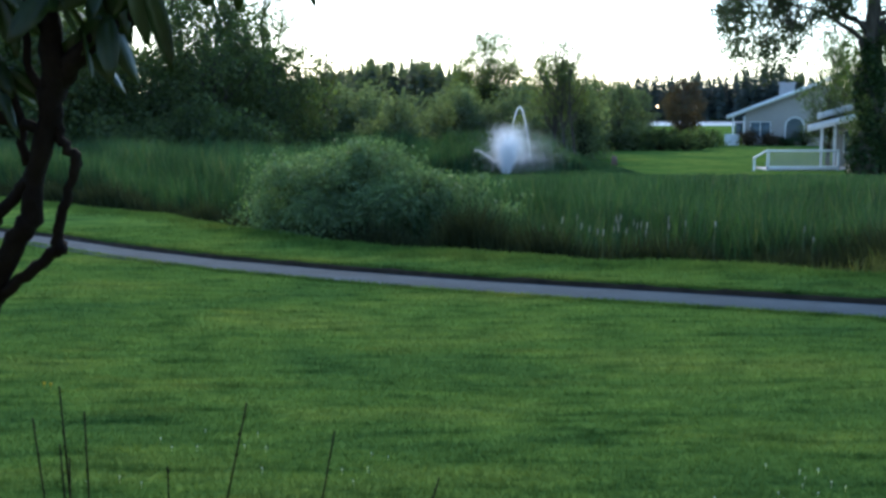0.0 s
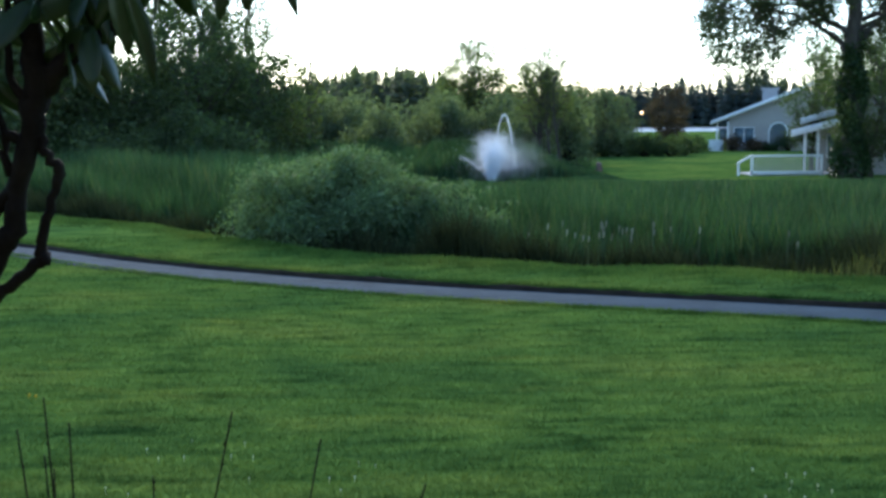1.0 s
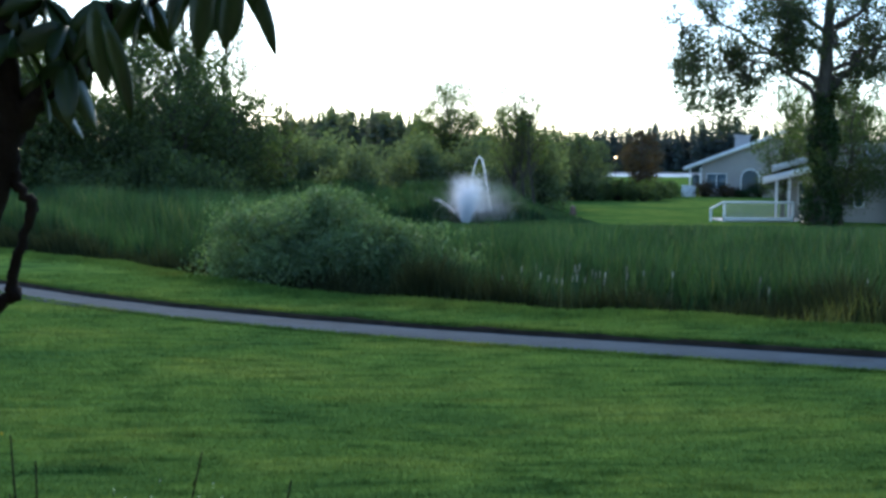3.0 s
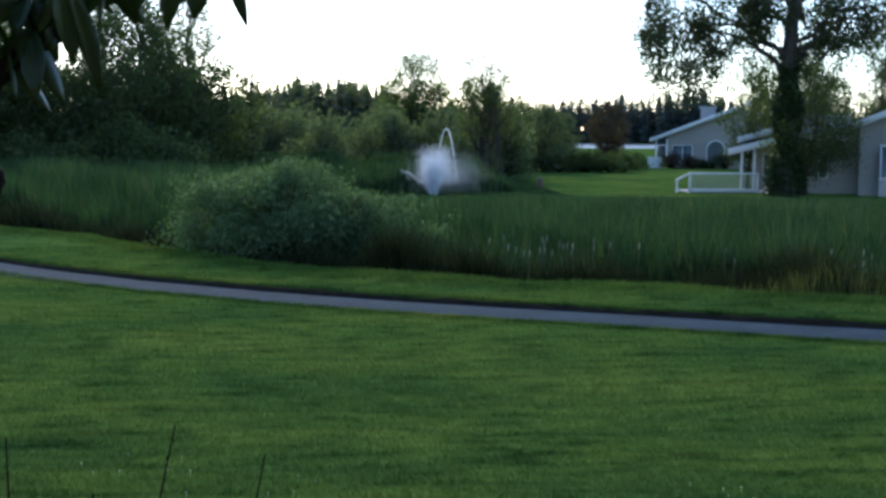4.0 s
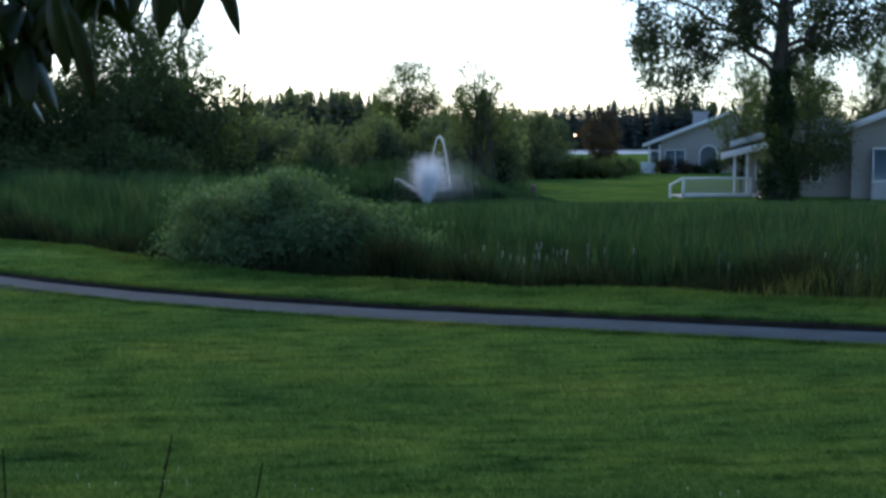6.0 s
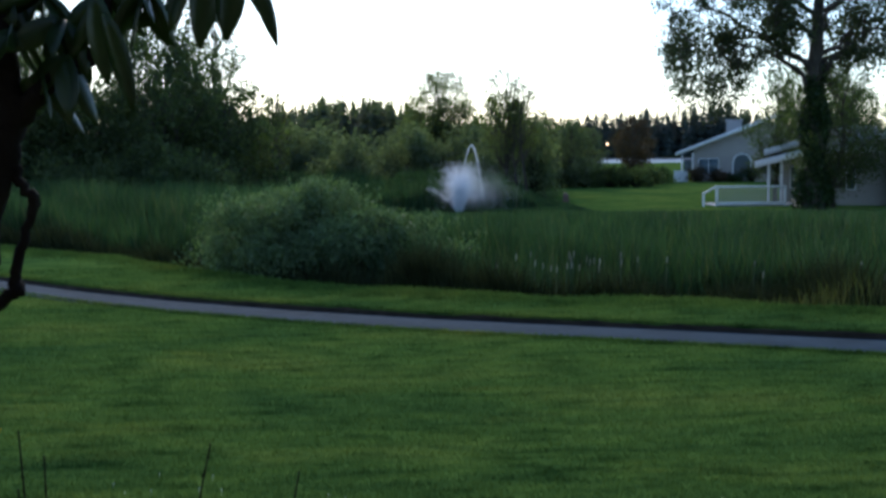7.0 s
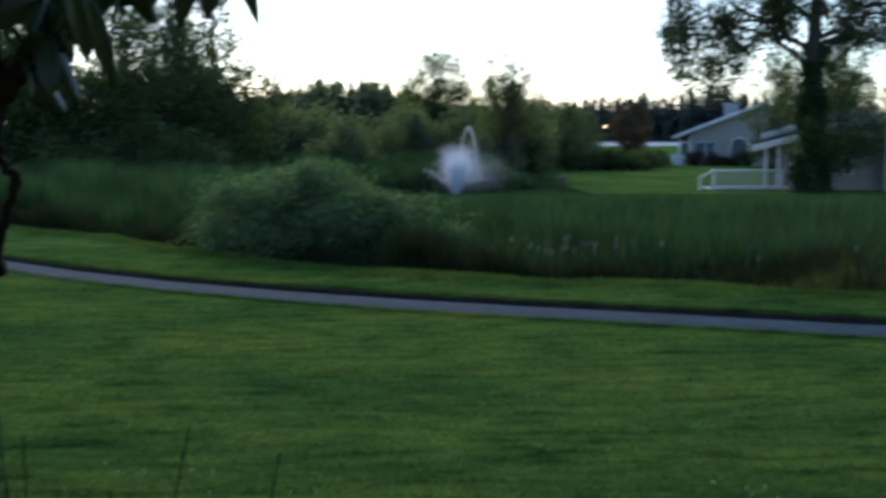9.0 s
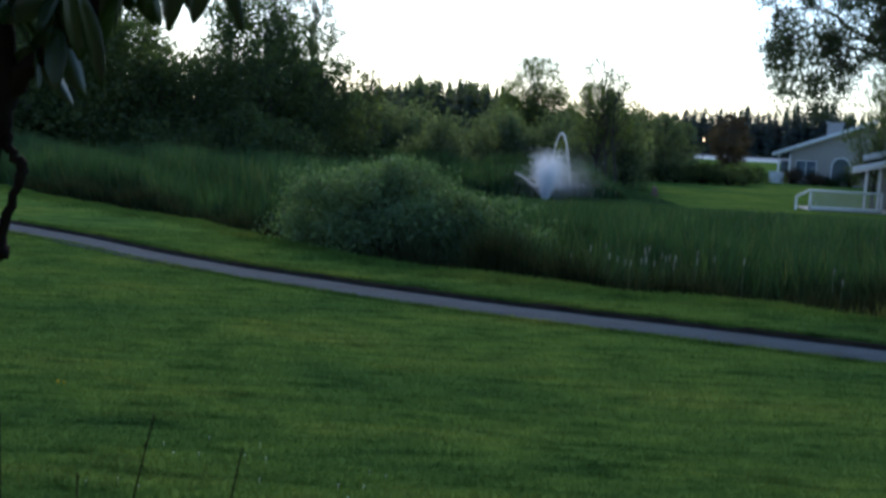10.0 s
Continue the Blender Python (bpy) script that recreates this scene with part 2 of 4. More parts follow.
def blade_mesh(name, foot, height, width, lean, rng, material, joints=1):
    """Upright blades, bent at the joint: grass and reeds."""
    n = len(foot)
    a = rng.uniform(0, 2 * np.pi, n)
    side = np.stack([np.cos(a), np.sin(a), np.zeros(n)], 1) * (np.asarray(width) * np.ones(n))[:, None] * 0.5
    b = rng.uniform(0, 2 * np.pi, n)
    height = np.asarray(height) * np.ones(n)
    out = np.stack([np.cos(b), np.sin(b), np.zeros(n)], 1) * (lean * height * rng.uniform(0.2, 1, n))[:, None]
    up = np.zeros((n, 3))
    up[:, 2] = height
    if joints == 1:
        v = np.stack([foot - side, foot + side, foot + up + out], 1).reshape(-1, 3)
        return mesh_of(name, v, np.arange(3 * n).reshape(-1, 3), material)
    mid = foot + up * 0.6 + out * 0.3
    v = np.stack([foot - side, foot + side, mid + side * 0.8, mid - side * 0.8, foot + up + out], 1).reshape(-1, 3)
    i = np.arange(n)[:, None] * 5
    f = np.concatenate([i + np.array([[0, 1, 2]]), i + np.array([[0, 2, 3]]), i + np.array([[3, 2, 4]])], 1).reshape(-1, 3)
    return mesh_of(name, v, f, material)


def bent(a, b, sag, rng, n=6, wobble=0.04):
    """A crooked line from a to b, for limbs."""
    a, b = np.asarray(a, float), np.asarray(b, float)
    t = np.linspace(0, 1, n)[:, None]
    p = a + (b - a) * t
    l = np.linalg.norm(b - a)
    p[:, 2:] += sag * l * (t * (1 - t)) * 4
    p[1:-1] += rng.standard_normal((n - 2, 3)) * wobble * l
    return p


# ---- ground ----
CREST_X = np.array([-40, -16, -9.4, -5.8, -4.2, -1.8, 0.1, 1.8, 3.5, 5.6, 9, 14, 40.0])
CREST_Y = np.array([46, 34, 26.9, 23.7, 21.7, 18.8, 17.7, 17.05, 16.75, 15.65, 14.45, 13.1, 6.0])
EDGE_X = np.array([-40, -13, -7.0, -5.0, -3.35, -1.6, 0.1, 1.6, 3.0, 5.3, 9, 14, 40.0])
EDGE_Y = np.array([41.6, 25.2, 20.6, 18.75, 17.5, 16.42, 15.52, 14.87, 14.32, 13.35, 12.0, 10.5, 2.9])
PATH_WIDE = 0.87


def crest(x):
    return np.interp(x, CREST_X, CREST_Y) - 0.4 * np.interp(x, [0.0, 2.0], [0, 1]) + 0.12 * np.sin(x * 1.9) + 0.07 * np.sin(x * 4.3 + 1)


def path_edge(x):
    return np.interp(x, EDGE_X, EDGE_Y)


def smooth(a, b, x):
    t = np.clip((x - a) / (b - a), 0, 1)
    return t * t * (3 - 2 * t)


def ground_height(x, y):
    x, y = np.asarray(x, float), np.asarray(y, float)
    c, e = crest(x), path_edge(x)
    z = 0.02 * np.sin(x * 0.9 + y * 0.4) * smooth(0, 3, e - y - 1.3)
    z = z + 0.085 * smooth(0.0, 0.1, y - e) + 0.035 * smooth(0.2, 1, (y - e) / np.maximum(c - e, 0.3))
    z = z - 1.05 * smooth(0.0, 1.6, y - c)
    shore = np.interp(x, [-60, -30, -8, 0, 3, 5, 12, 60], [38, 44, 50, 62, 58, 28, 26, 24])
    z = z + 0.45 * smooth(-2.0, 2.5, y - shore)
    z = z + 0.25 * smooth(100, 140, y) - 2.4 * smooth(190, 240, y) * (1 - smooth(405, 425, y)) + 2.5 * smooth(410, 800, y)
    return z


def spaced(stops):
    return np.unique(np.concatenate([np.arange(a, b, s) for a, b, s in stops]))


gx = spaced([(-4000, -600, 400), (-600, -60, 30), (-60, -16, 3), (-16, 16, 0.3), (16, 60, 3), (60, 600, 30), (600, 4001, 400)])
gy = spaced([(-400, -20, 40), (-20, 6, 2), (6, 30, 0.22), (30, 70, 1.5), (70, 260, 8), (260, 460, 10), (460, 900, 40), (900, 4600, 300)])
gy = np.unique(np.concatenate([gy, 16 + np.array([-0.04, 0.0, 0.03, 0.06, 0.1, 0.17])]))
GX, GY = np.meshgrid(gx, gy)
# the rows of the mesh follow the path, so that the cut edge runs clean
GY = GY + (path_edge(np.clip(GX, -16, 16)) - 16) * np.interp(GY, [4, 16, 34], [0, 1, 0])
gv = np.stack([GX, GY, ground_height(GX, GY)], -1).reshape(-1, 3)
i = (np.arange(len(gy) - 1)[:, None] * len(gx) + np.arange(len(gx) - 1)[None]).reshape(-1, 1)
gf = np.concatenate([i, i + 1, i + 1 + len(gx), i + len(gx)], 1)
gm = mesh_of("ground", gv, gf, M_LAWN, True)
gm.materials.append(M_SOIL)
mid = gv[gf].mean(1)
# dark soil below the crest: pond mud, and the reeds' shade put into colour
mud_shade = (mid[:, 1] > crest(mid[:, 0]) + 0.35) & (mid[:, 2] < -0.55) & (mid[:, 1] < 66)
gm.polygons.foreach_set("material_index", mud_shade.astype(np.int32))
ground = tagged(new("ground", gm), "mown green lawn sloping to a reedy pond", "lawn", kind="structure")


def flat(name, x0, y0, x1, y1, z, material, label):
    me = mesh_of(name, [(x0, y0, z), (x1, y0, z), (x1, y1, z), (x0, y1, z)], [(0, 1, 2, 3)], material)
    return tagged(new(name, me), label, "water", kind="structure")


flat("pond_water", -70, 16, 70, 66, -0.78, M_POND, "dark still pond water behind the reeds")
flat("lake_water", -500, 180, 700, 430, -1.5, M_LAKE, "pale shining lake water beyond the gardens")

# the path: a strip of asphalt, with a low cut turf edge on its far side
px = np.arange(-38, 38, 0.25)
py = path_edge(px)
tx, ty = np.gradient(px), np.gradient(py)
ln = np.hypot(tx, ty)
nx, ny = ty / ln, -tx / ln
cols = []
for w, z in ((0.0, 0.016), (0.25, 0.026), (0.55, 0.03), (0.85, 0.026), (1.0, 0.014)):
    wob = 0.02 * np.sin(px * 3.1 + w * 9) + 0.015 * np.sin(px * 7.7 + w * 5)
    cols.append(np.stack([px + nx * (w * PATH_WIDE + wob), py + ny * (w * PATH_WIDE + wob), np.full_like(px, z)], 1))
pv = np.stack(cols, 1)
k = pv.shape[1]
i = (np.arange(len(px) - 1)[:, None] * k + np.arange(k - 1)[None]).reshape(-1, 1)
path = tagged(new("path", mesh_of("path", pv.reshape(-1, 3), np.concatenate([i, i + k, i + k + 1, i + 1], 1), M_ASPHALT, True)),
              "narrow grey asphalt footpath across the lawn", "path", kind="structure")
rng = np.random.default_rng(3)
cols = []
for w, z in ((0.03, 0.0), (0.0, 0.062), (-0.035, 0.074), (-0.12, 0.05)):
    wob = rng.normal(0, 0.008, len(px))
    cols.append(np.stack([px + nx * (w + wob), py + ny * (w + wob), z + rng.normal(0, 0.008, len(px))], 1))
pv = np.stack(cols, 1)
k = 4
i = (np.arange(len(px) - 1)[:, None] * k + np.arange(k - 1)[None]).reshape(-1, 1)
under("trim", mesh_of("trim", pv.reshape(-1, 3), np.concatenate([i, i + k, i + k + 1, i + 1], 1), M_SOIL), None)
tagged(bpy.data.objects["trim"], "dark cut soil edge of the turf along the path", "lawn edge", kind="structure")


# ---- trees ----
def crown_points(rng, clumps, per, squash=0.75):
    """Places for leaves round clump centres (x, y, z, r): loose at the rim, with gaps between."""
    out = []
    for x, y, z, r in clumps:
        n = max(6, int(per * r * r))
        q = rng.standard_normal((n, 3)).clip(-2.2, 2.2) * (r * 0.58)
        q[:, 2] *= squash
        out.append(q + (x, y, z))
    return np.concatenate(out)


def tree(name, x, y, height, spread, label, material=None, seed=1, bare=0.25, clumps=26, leaf=0.16, per=150, trunk=0.16, clump=0.28, shape=1.0, group="", category="tree"):
    """A tapered trunk, crooked limbs to every clump, and a crown of separate leaves."""
    rng = np.random.default_rng(seed)
    z0 = float(ground_height(x, y)) - 0.05
    t = thing(name, (x, y, z0), label, category, group)
    top = np.array([rng.normal(0, 0.04) * height, rng.normal(0, 0.04) * height, height * 0.93])
    stem = bent((0, 0, 0), top, 0, rng, 9, 0.012)
    limbs = [tube(stem, np.linspace(trunk, trunk * 0.15, 9) * (1 + 0.5 * np.exp(-np.arange(9) * 2.0)), 10, 0.05, rng)]
    cl = []
    for i in range(clumps):
        f = bare + (1 - bare) * (i + rng.uniform(0, 1)) / clumps
        wide = spread * (math.sin(math.pi * min(1, 0.12 + 0.88 * (f - bare) / (1 - bare) * 0.93)) ** shape * 0.9 + 0.1)
        a = i * 2.4 + rng.normal(0, 0.4)
        rr = wide * rng.uniform(0.35, 1.0)
        r = clump * spread * rng.uniform(0.6, 1.25) * (1 - 0.45 * f)
        p = np.array([math.cos(a) * rr, math.sin(a) * rr, f * height - r * 0.4])
        cl.append((*p, r))
        k = min(8, max(1, int(8 * (f - 0.22 * rr / spread) * 0.93)))
        limbs.append(tube(bent(stem[k], p, -0.06, rng, 6, 0.04), np.linspace(trunk * 0.34 * (1.1 - f * 0.7), 0.012, 6), 6))
        for _ in range(2):
            q = p + rng.normal(0, r * 0.6, 3)
            limbs.append(tube(bent(p, q, 0, rng, 4, 0.06), np.linspace(0.02, 0.006, 4), 4))
    v, f = join(limbs)
    under("trunk", mesh_of("trunk", v, f, M_BARK, True), t)
    pts = crown_points(rng, cl, per)
    under("crown", leaf_mesh("crown", pts, leaf, rng, material or M_TREE, 0.6), t)
    return t


def shrub(name, x, y, wide, high, label, material, seed, leaf=0.1, count=3000, deep=None, slim=0.4, group="", category="shrub"):
    """Many stems from one foot and an uneven leafy dome."""
    rng = np.random.default_rng(seed)
    z0 = float(ground_height(x, y)) - 0.03
    t = thing(name, (x, y, z0), label, category, group)
    deep = deep or wide * 0.8
    stems, cl = [], []
    for i in range(34):
        a, u = rng.uniform(0, 2 * math.pi), math.sqrt(rng.uniform(0, 1))
        h = high * (1 - 0.6 * u * u) * rng.uniform(0.45, 1.0)
        p = (math.cos(a) * u * wide * 0.46, math.sin(a) * u * deep * 0.46, h)
        stems.append(tube(bent((p[0] * 0.15, p[1] * 0.15, 0), p, 0.06, rng, 5, 0.03), np.linspace(0.02 + high * 0.006, 0.004, 5), 5))
        cl.append((p[0], p[1], max(0.12, h - 0.1 * high), rng.uniform(0.1, 0.2) * wide))
    v, f = join(stems)
    under("stem", mesh_of("stem", v, f, M_TWIG, True), t)
    per = count / sum(c[3] ** 2 for c in cl)
    pts = crown_points(rng, cl, per, high / wide * 1.1)
    pts = pts[pts[:, 2] > 0.02]
    under("foliage", leaf_mesh("foliage", pts, leaf, rng, material, slim), t)
    return t


def conifer_arrays(rng, x, y, z, h, r, tiers=14, spokes=9):
    """Drooping boughs in whorls, each a long kinked triangle pair, round a thin mast."""
    vs = []
    for i in range(tiers):
        f = (i + rng.uniform(0, 0.6)) / tiers
        rr = r * (1 - f) ** 0.85 * rng.uniform(0.75, 1.15) + 0.05 * r
        zz = h * (0.08 + 0.9 * f)
        a = np.arange(spokes) * 2 * np.pi / spokes + rng.uniform(0, 6) + rng.normal(0, 0.15, spokes)
        l = rr * rng.uniform(0.65, 1.1, spokes)
        w = 0.36 * l
        c, s = np.cos(a), np.sin(a)
        tip = np.stack([c * l, s * l, zz - 0.35 * l + rng.normal(0, 0.1 * r, spokes)], 1)
        root = np.stack([0 * c, 0 * c, zz + 0.1 * l], 1)
        mid = np.stack([c * l * 0.45 - s * w, s * l * 0.45 + c * w, zz - 0.2 * l], 1)
        mid2 = np.stack([c * l * 0.45 + s * w, s * l * 0.45 - c * w, zz - 0.2 * l], 1)
        vs.append(np.stack([root, mid, tip, mid2], 1).reshape(-1, 3))
    vs.append(np.array([(-0.02 * r, 0, h * 0.8), (0.06 * r, 0, h * 0.8), (0, 0, h), (-0.06 * r, 0.03 * r, h * 0.8)]))
    v = np.concatenate(vs) + (x, y, z)
    return v, np.arange(len(v)).reshape(-1, 4)


def woods(name, spots, material, seed, label):
    rng = np.random.default_rng(seed)
    v, f = join([conifer_arrays(rng, x, y, z, h, r) for x, y, z, h, r in spots])
    return tagged(new(name, mesh_of(name, v, f, material)), label, "trees", kind="stuff")


def polar(deg, dist):
    return dist * math.tan(radians(deg)), dist


# far shore: conifers beyond the lake and on the low hill
rng = np.random.default_rng(21)
spots = []
for i in range(760):
    deg = rng.uniform(-12, 34)
    d = rng.uniform(416, 500)
    if i % 8 == 0:
        deg, d = rng.uniform(8, 19), rng.uniform(414, 440)
    h = rng.uniform(12, 17.5) * (1 + 0.12 * math.sin(deg * 1.3)) + (3 if 12 < deg < 19 else 0)
    x, y = polar(deg, d)
    spots.append((x, y, float(ground_height(x, y)) - 0.5, h, rng.uniform(3.4, 5.6)))
woods("far_woods", spots, M_FAR_HAZE, 5, "dark conifer woods across the lake, bluish haze put into their colour")
spots = []
for i in range(230):
    deg = rng.uniform(-7.5, 1.4)
    d = rng.uniform(150, 175)
    x, y = polar(deg, d)
    hump = 1.0 - 0.22 * abs((deg + 2.2) / 4.0) ** 2
    spots.append((x, y, -0.6, rng.uniform(9.2, 11.0) * hump, rng.uniform(2.0, 3.2)))
x, y = polar(-0.37, 150)
spots.append((x, y, -0.6, 9.6, 1.2))
woods("hill_woods", spots, M_HILL_HAZE, 6, "stand of conifers behind the pond, haze put into their colour")

# tall trees at the pond's end, dark against the glow
for i, (deg, d, h, s, m) in enumerate([(-23, 50, 9.5, 4.6, M_TREE), (-18.8, 52, 7.4, 3.8, M_TREE), (-15.4, 54, 5.6, 3.2, M_TREE), (-11.2, 55, 8.5, 3.2, M_TREE), (-8.6, 57, 6.1, 2.9, M_TREE),
                                   (-27, 48, 11, 5.0, M_TREE), (-21, 58, 8.6, 4.0, M_TREE), (-13.2, 58, 6.0, 3.2, M_TREE)]):
    x, y = polar(deg, d)
    tree("tree", x, y, h, s, "tall dark leafy tree at the edge of the pond", m, 40 + i, bare=0.02, clumps=110, leaf=0.165, per=260, trunk=0.24, clump=0.4, shape=0.42, group="trees by the pond")
for i, (deg, d, h, s) in enumerate([(-12.6, 63, 12.5, 1.9), (-10.4, 64, 13.0, 2.2), (-8.5, 64, 11.0, 1.8), (-18.3, 64, 14.5, 2.6), (-21.5, 62, 15, 3.0), (-25, 58, 15, 3.4), (-5.9, 64, 6.0, 1.0), (-16.4, 66, 11, 1.6)]):
    x, y = polar(deg, d)
    tree("tree", x, y, h, s, "tall airy tree with thin sunlit leaves", M_TREE_PALE, 60 + i, bare=0.3, clumps=80, leaf=0.135, per=460, trunk=0.2, clump=0.34, shape=0.7, group="airy trees")

# brush along the far bank
rng = np.random.default_rng(9)
for i in range(17):
    deg = -9.6 + i * 1.02 + rng.normal(0, 0.15)
    d = rng.uniform(62, 74)
    x, y = polar(deg, d)
    h = np.interp(deg, [-10, -6, -2, 1, 4, 8], [5.2, 4.4, 4.2, 4.4, 4.6, 4.0]) * rng.uniform(0.85, 1.15)
    shrub("bush", x, y, rng.uniform(3.4, 5.0), h, "tangled olive-green brush on the far bank", M_BRUSH, 80 + i, 0.17, 5200, 3.0, 0.55, "bank brush", "bush")
for i in range(15):
    x, y = polar(-30 + i * 1.5 + rng.normal(0, 0.2), rng.uniform(47, 51))
    shrub("bush", x, y, rng.uniform(3.2, 4.6), rng.uniform(2.4, 3.6), "dense dark brush under the tall trees", M_TREE, 900 + i, 0.17, 4600, 3.0, 0.55, "dark brush", "bush")

# the two airy trees behind the fountain and their neighbours
x, y = polar(2.25, 80)
tree("tree", x, y, 8.3, 2.3, "slender airy tree with sunlit thin foliage", M_TREE_PALE, 101, bare=0.4, clumps=90, leaf=0.11, per=560, trunk=0.15, clump=0.38, shape=0.7, group="airy trees")
x, y = polar(1.2, 79)
tree("tree", x, y, 6.3, 1.4, "small airy tree with thin foliage", M_TREE_PALE, 102, bare=0.3, clumps=40, leaf=0.1, per=800, trunk=0.09, clump=0.5, group="airy trees")
x, y = polar(3.3, 81)
tree("tree", x, y, 6.3, 1.6, "small airy tree with thin foliage", M_TREE_PALE, 103, bare=0.3, clumps=40, leaf=0.1, per=800, trunk=0.09, clump=0.5, group="airy trees")
x, y = polar(5.5, 61)
tree("tree", x, y, 7.1, 1.3, "half-dead tree with bare upper twigs", M_TREE_PALE, 104, bare=0.4, clumps=70, leaf=0.085, per=380, trunk=0.13, clump=0.5, shape=0.6, group="airy trees")
for i, (deg, h, s) in enumerate([(5.0, 6.7, 1.6), (6.1, 6.3, 2.0), (7.6, 5.2, 1.6), (8.6, 4.8, 1.7), (4.2, 4.8, 1.5), (9.7, 4.3, 1.2), (2.0, 4.6, 2.0), (0.6, 4.4, 1.8), (8.9, 4.4, 1.4)]):
    x, y = polar(deg, 80 + (i % 3) * 3)
    tree("tree", x, y, h, s, "young leafy tree on the far bank", M_BRUSH if i % 2 else M_TREE_PALE, 110 + i, bare=0.12, clumps=50, leaf=0.14, per=460, trunk=0.12, clump=0.46, group="young trees")
for i, (deg, h, s) in enumerate([(6.6, 6.4, 1.0), (5.95, 5.4, 0.8)]):
    x, y = polar(deg, 60.5)
    tree("tree", x, y, h, s, "slim half-bare tree on the far bank", M_TREE_PALE, 125 + i, bare=0.5, clumps=36, leaf=0.09, per=520, trunk=0.09, clump=0.5, group="airy trees")
x, y = polar(11.75, 95)
tree("tree", x, y, 5.4, 2.0, "small round reddish-brown tree by the lake shore", M_PLUM, 130, bare=0.22, clumps=60, leaf=0.11, per=1100, trunk=0.12, clump=0.32)
# low hedge between the far lawn and the lake
for i in range(10):
    x, y = polar(6.9 + i * 0.63, 80 + (i % 2) * 1.5)
    shrub("hedge_bush", x, y, 2.3, 1.6, "low dark green hedge bush by the lake", M_TREE, 140 + i, 0.15, 1700, 1.6, 0.5, "lake hedge", "bush")
for i in range(12):
    x, y = polar(7.6 + i * 0.5, 86 + (i % 2) * 1.5)
    shrub("hedge_bush", x, y, 2.3, 1.45, "low dark green hedge bush by the lake", M_TREE, 850 + i, 0.14, 1900, 1.6, 0.5, "lake hedge", "bush")


# ---- houses ----
def gable_wall(parent, x0, x1, z0, tops, y, thick=0.15, material=None, label=""):
    """A smooth painted wall up to the roof; tops(x) is the roof's underside."""
    material = material or M_SIDING
    v = np.array([(x0, y + 0.0045, z0), (x1, y + 0.0045, z0), (x1, y + 0.0045, tops(x1)), ((x0 + x1) / 2, y + 0.0045, tops((x0 + x1) / 2)), (x0, y + 0.0045, tops(x0))])
    w = np.concatenate([v, v + (0, thick, 0)])
    bm = bmesh.new()
    vs = [bm.verts.new(p) for p in w]
    for q in ((0, 1, 2, 3, 4), (9, 8, 7, 6, 5), (0, 5, 6, 1), (1, 6, 7, 2), (2, 7, 8, 3), (3, 8, 9, 4), (4, 9, 5, 0)):
        bm.faces.new([vs[i] for i in q])
    me = bpy.data.meshes.new("wall")
    bm.to_mesh(me)
    bm.free()
    me.materials.append(material)
    wall = under("wall", me, parent, label)
    return wall


def roof_slab(parent, xa, za, xb, zb, y0, y1, thick=0.16, label="grey shingle roof with white fascia"):
    """One roof slope, from (xa, za) to (xb, zb), with shingle courses and a white verge board in front."""
    n = 14
    solids = []
    for i in range(n):
        f0, f1 = i / n, (i + 1.15) / n
        x0, x1 = xa + (xb - xa) * f0, xa + (xb - xa) * min(1, f1)
        z0, z1 = za + (zb - za) * f0, za + (zb - za) * min(1, f1)
        v = np.array([(x0, y0, z0 + 0.03), (x1, y0, z1), (x1, y1, z1), (x0, y1, z0 + 0.03)])
        w = np.concatenate([v - (0, 0, thick * 0.4), v])
        solids.append((w, np.array([(0, 1, 2, 3), (4, 7, 6, 5), (0, 4, 5, 1), (1, 5, 6, 2), (2, 6, 7, 3), (3, 7, 4, 0)])))
    deck_v = np.array([(xa, y0, za - thick), (xb, y0, zb - thick), (xb, y1, zb - thick), (xa, y1, za - thick)])
    w = np.concatenate([deck_v, deck_v + (0, 0, thick * 0.55)])
    roof = under("roof", mesh_of("roof", w, [(0, 3, 2, 1), (4, 5, 6, 7), (0, 1, 5, 4), (1, 2, 6, 5), (2, 3, 7, 6), (3, 0, 4, 7)], M_ROOF), parent, label)
    for v, f in solids:
        under("shingle_course", mesh_of("shingle_course", v, f, M_ROOF), roof)
    v = np.array([(xa, y0 - 0.05, za - 0.3), (xb, y0 - 0.05, zb - 0.3), (xb, y0 - 0.05, zb + 0.02), (xa, y0 - 0.05, za + 0.02)])
    w = np.concatenate([v, v + (0, 0.045, 0)])
    ff = np.array([(0, 1, 2, 3), (7, 6, 5, 4), (0, 4, 5, 1), (1, 5, 6, 2), (2, 6, 7, 3), (3, 7, 4, 0)])
    under("fascia", mesh_of("fascia", w, ff, M_WHITE), roof, "white painted fascia board")
    return roof


def window(parent, x0, z0, x1, z1, y, panes=2, frame_w=0.05):
    win = under("window", bevelled("window", [box(x0 - frame_w, y - 0.05, z0 - frame_w, x1 + frame_w, y, z0), box(x0 - frame_w, y - 0.05, z1, x1 + frame_w, y, z1 + frame_w),
                                              box(x0 - frame_w, y - 0.05, z0, x0, y, z1), box(x1, y - 0.05, z0, x1 + frame_w, y, z1)] +
                               [box(x0 + (x1 - x0) * k / panes - 0.025, y - 0.045, z0, x0 + (x1 - x0) * k / panes + 0.025, y, z1) for k in range(1, panes)], M_WHITE, 0.006), parent, "white window frame")
    for k in range(panes):
        a, b = x0 + (x1 - x0) * k / panes + 0.02, x0 + (x1 - x0) * (k + 1) / panes - 0.02
        under("pane", mesh_of("pane", *box(a, y - 0.03, z0, b, y - 0.022, z1), M_GLASS), win)
    return win


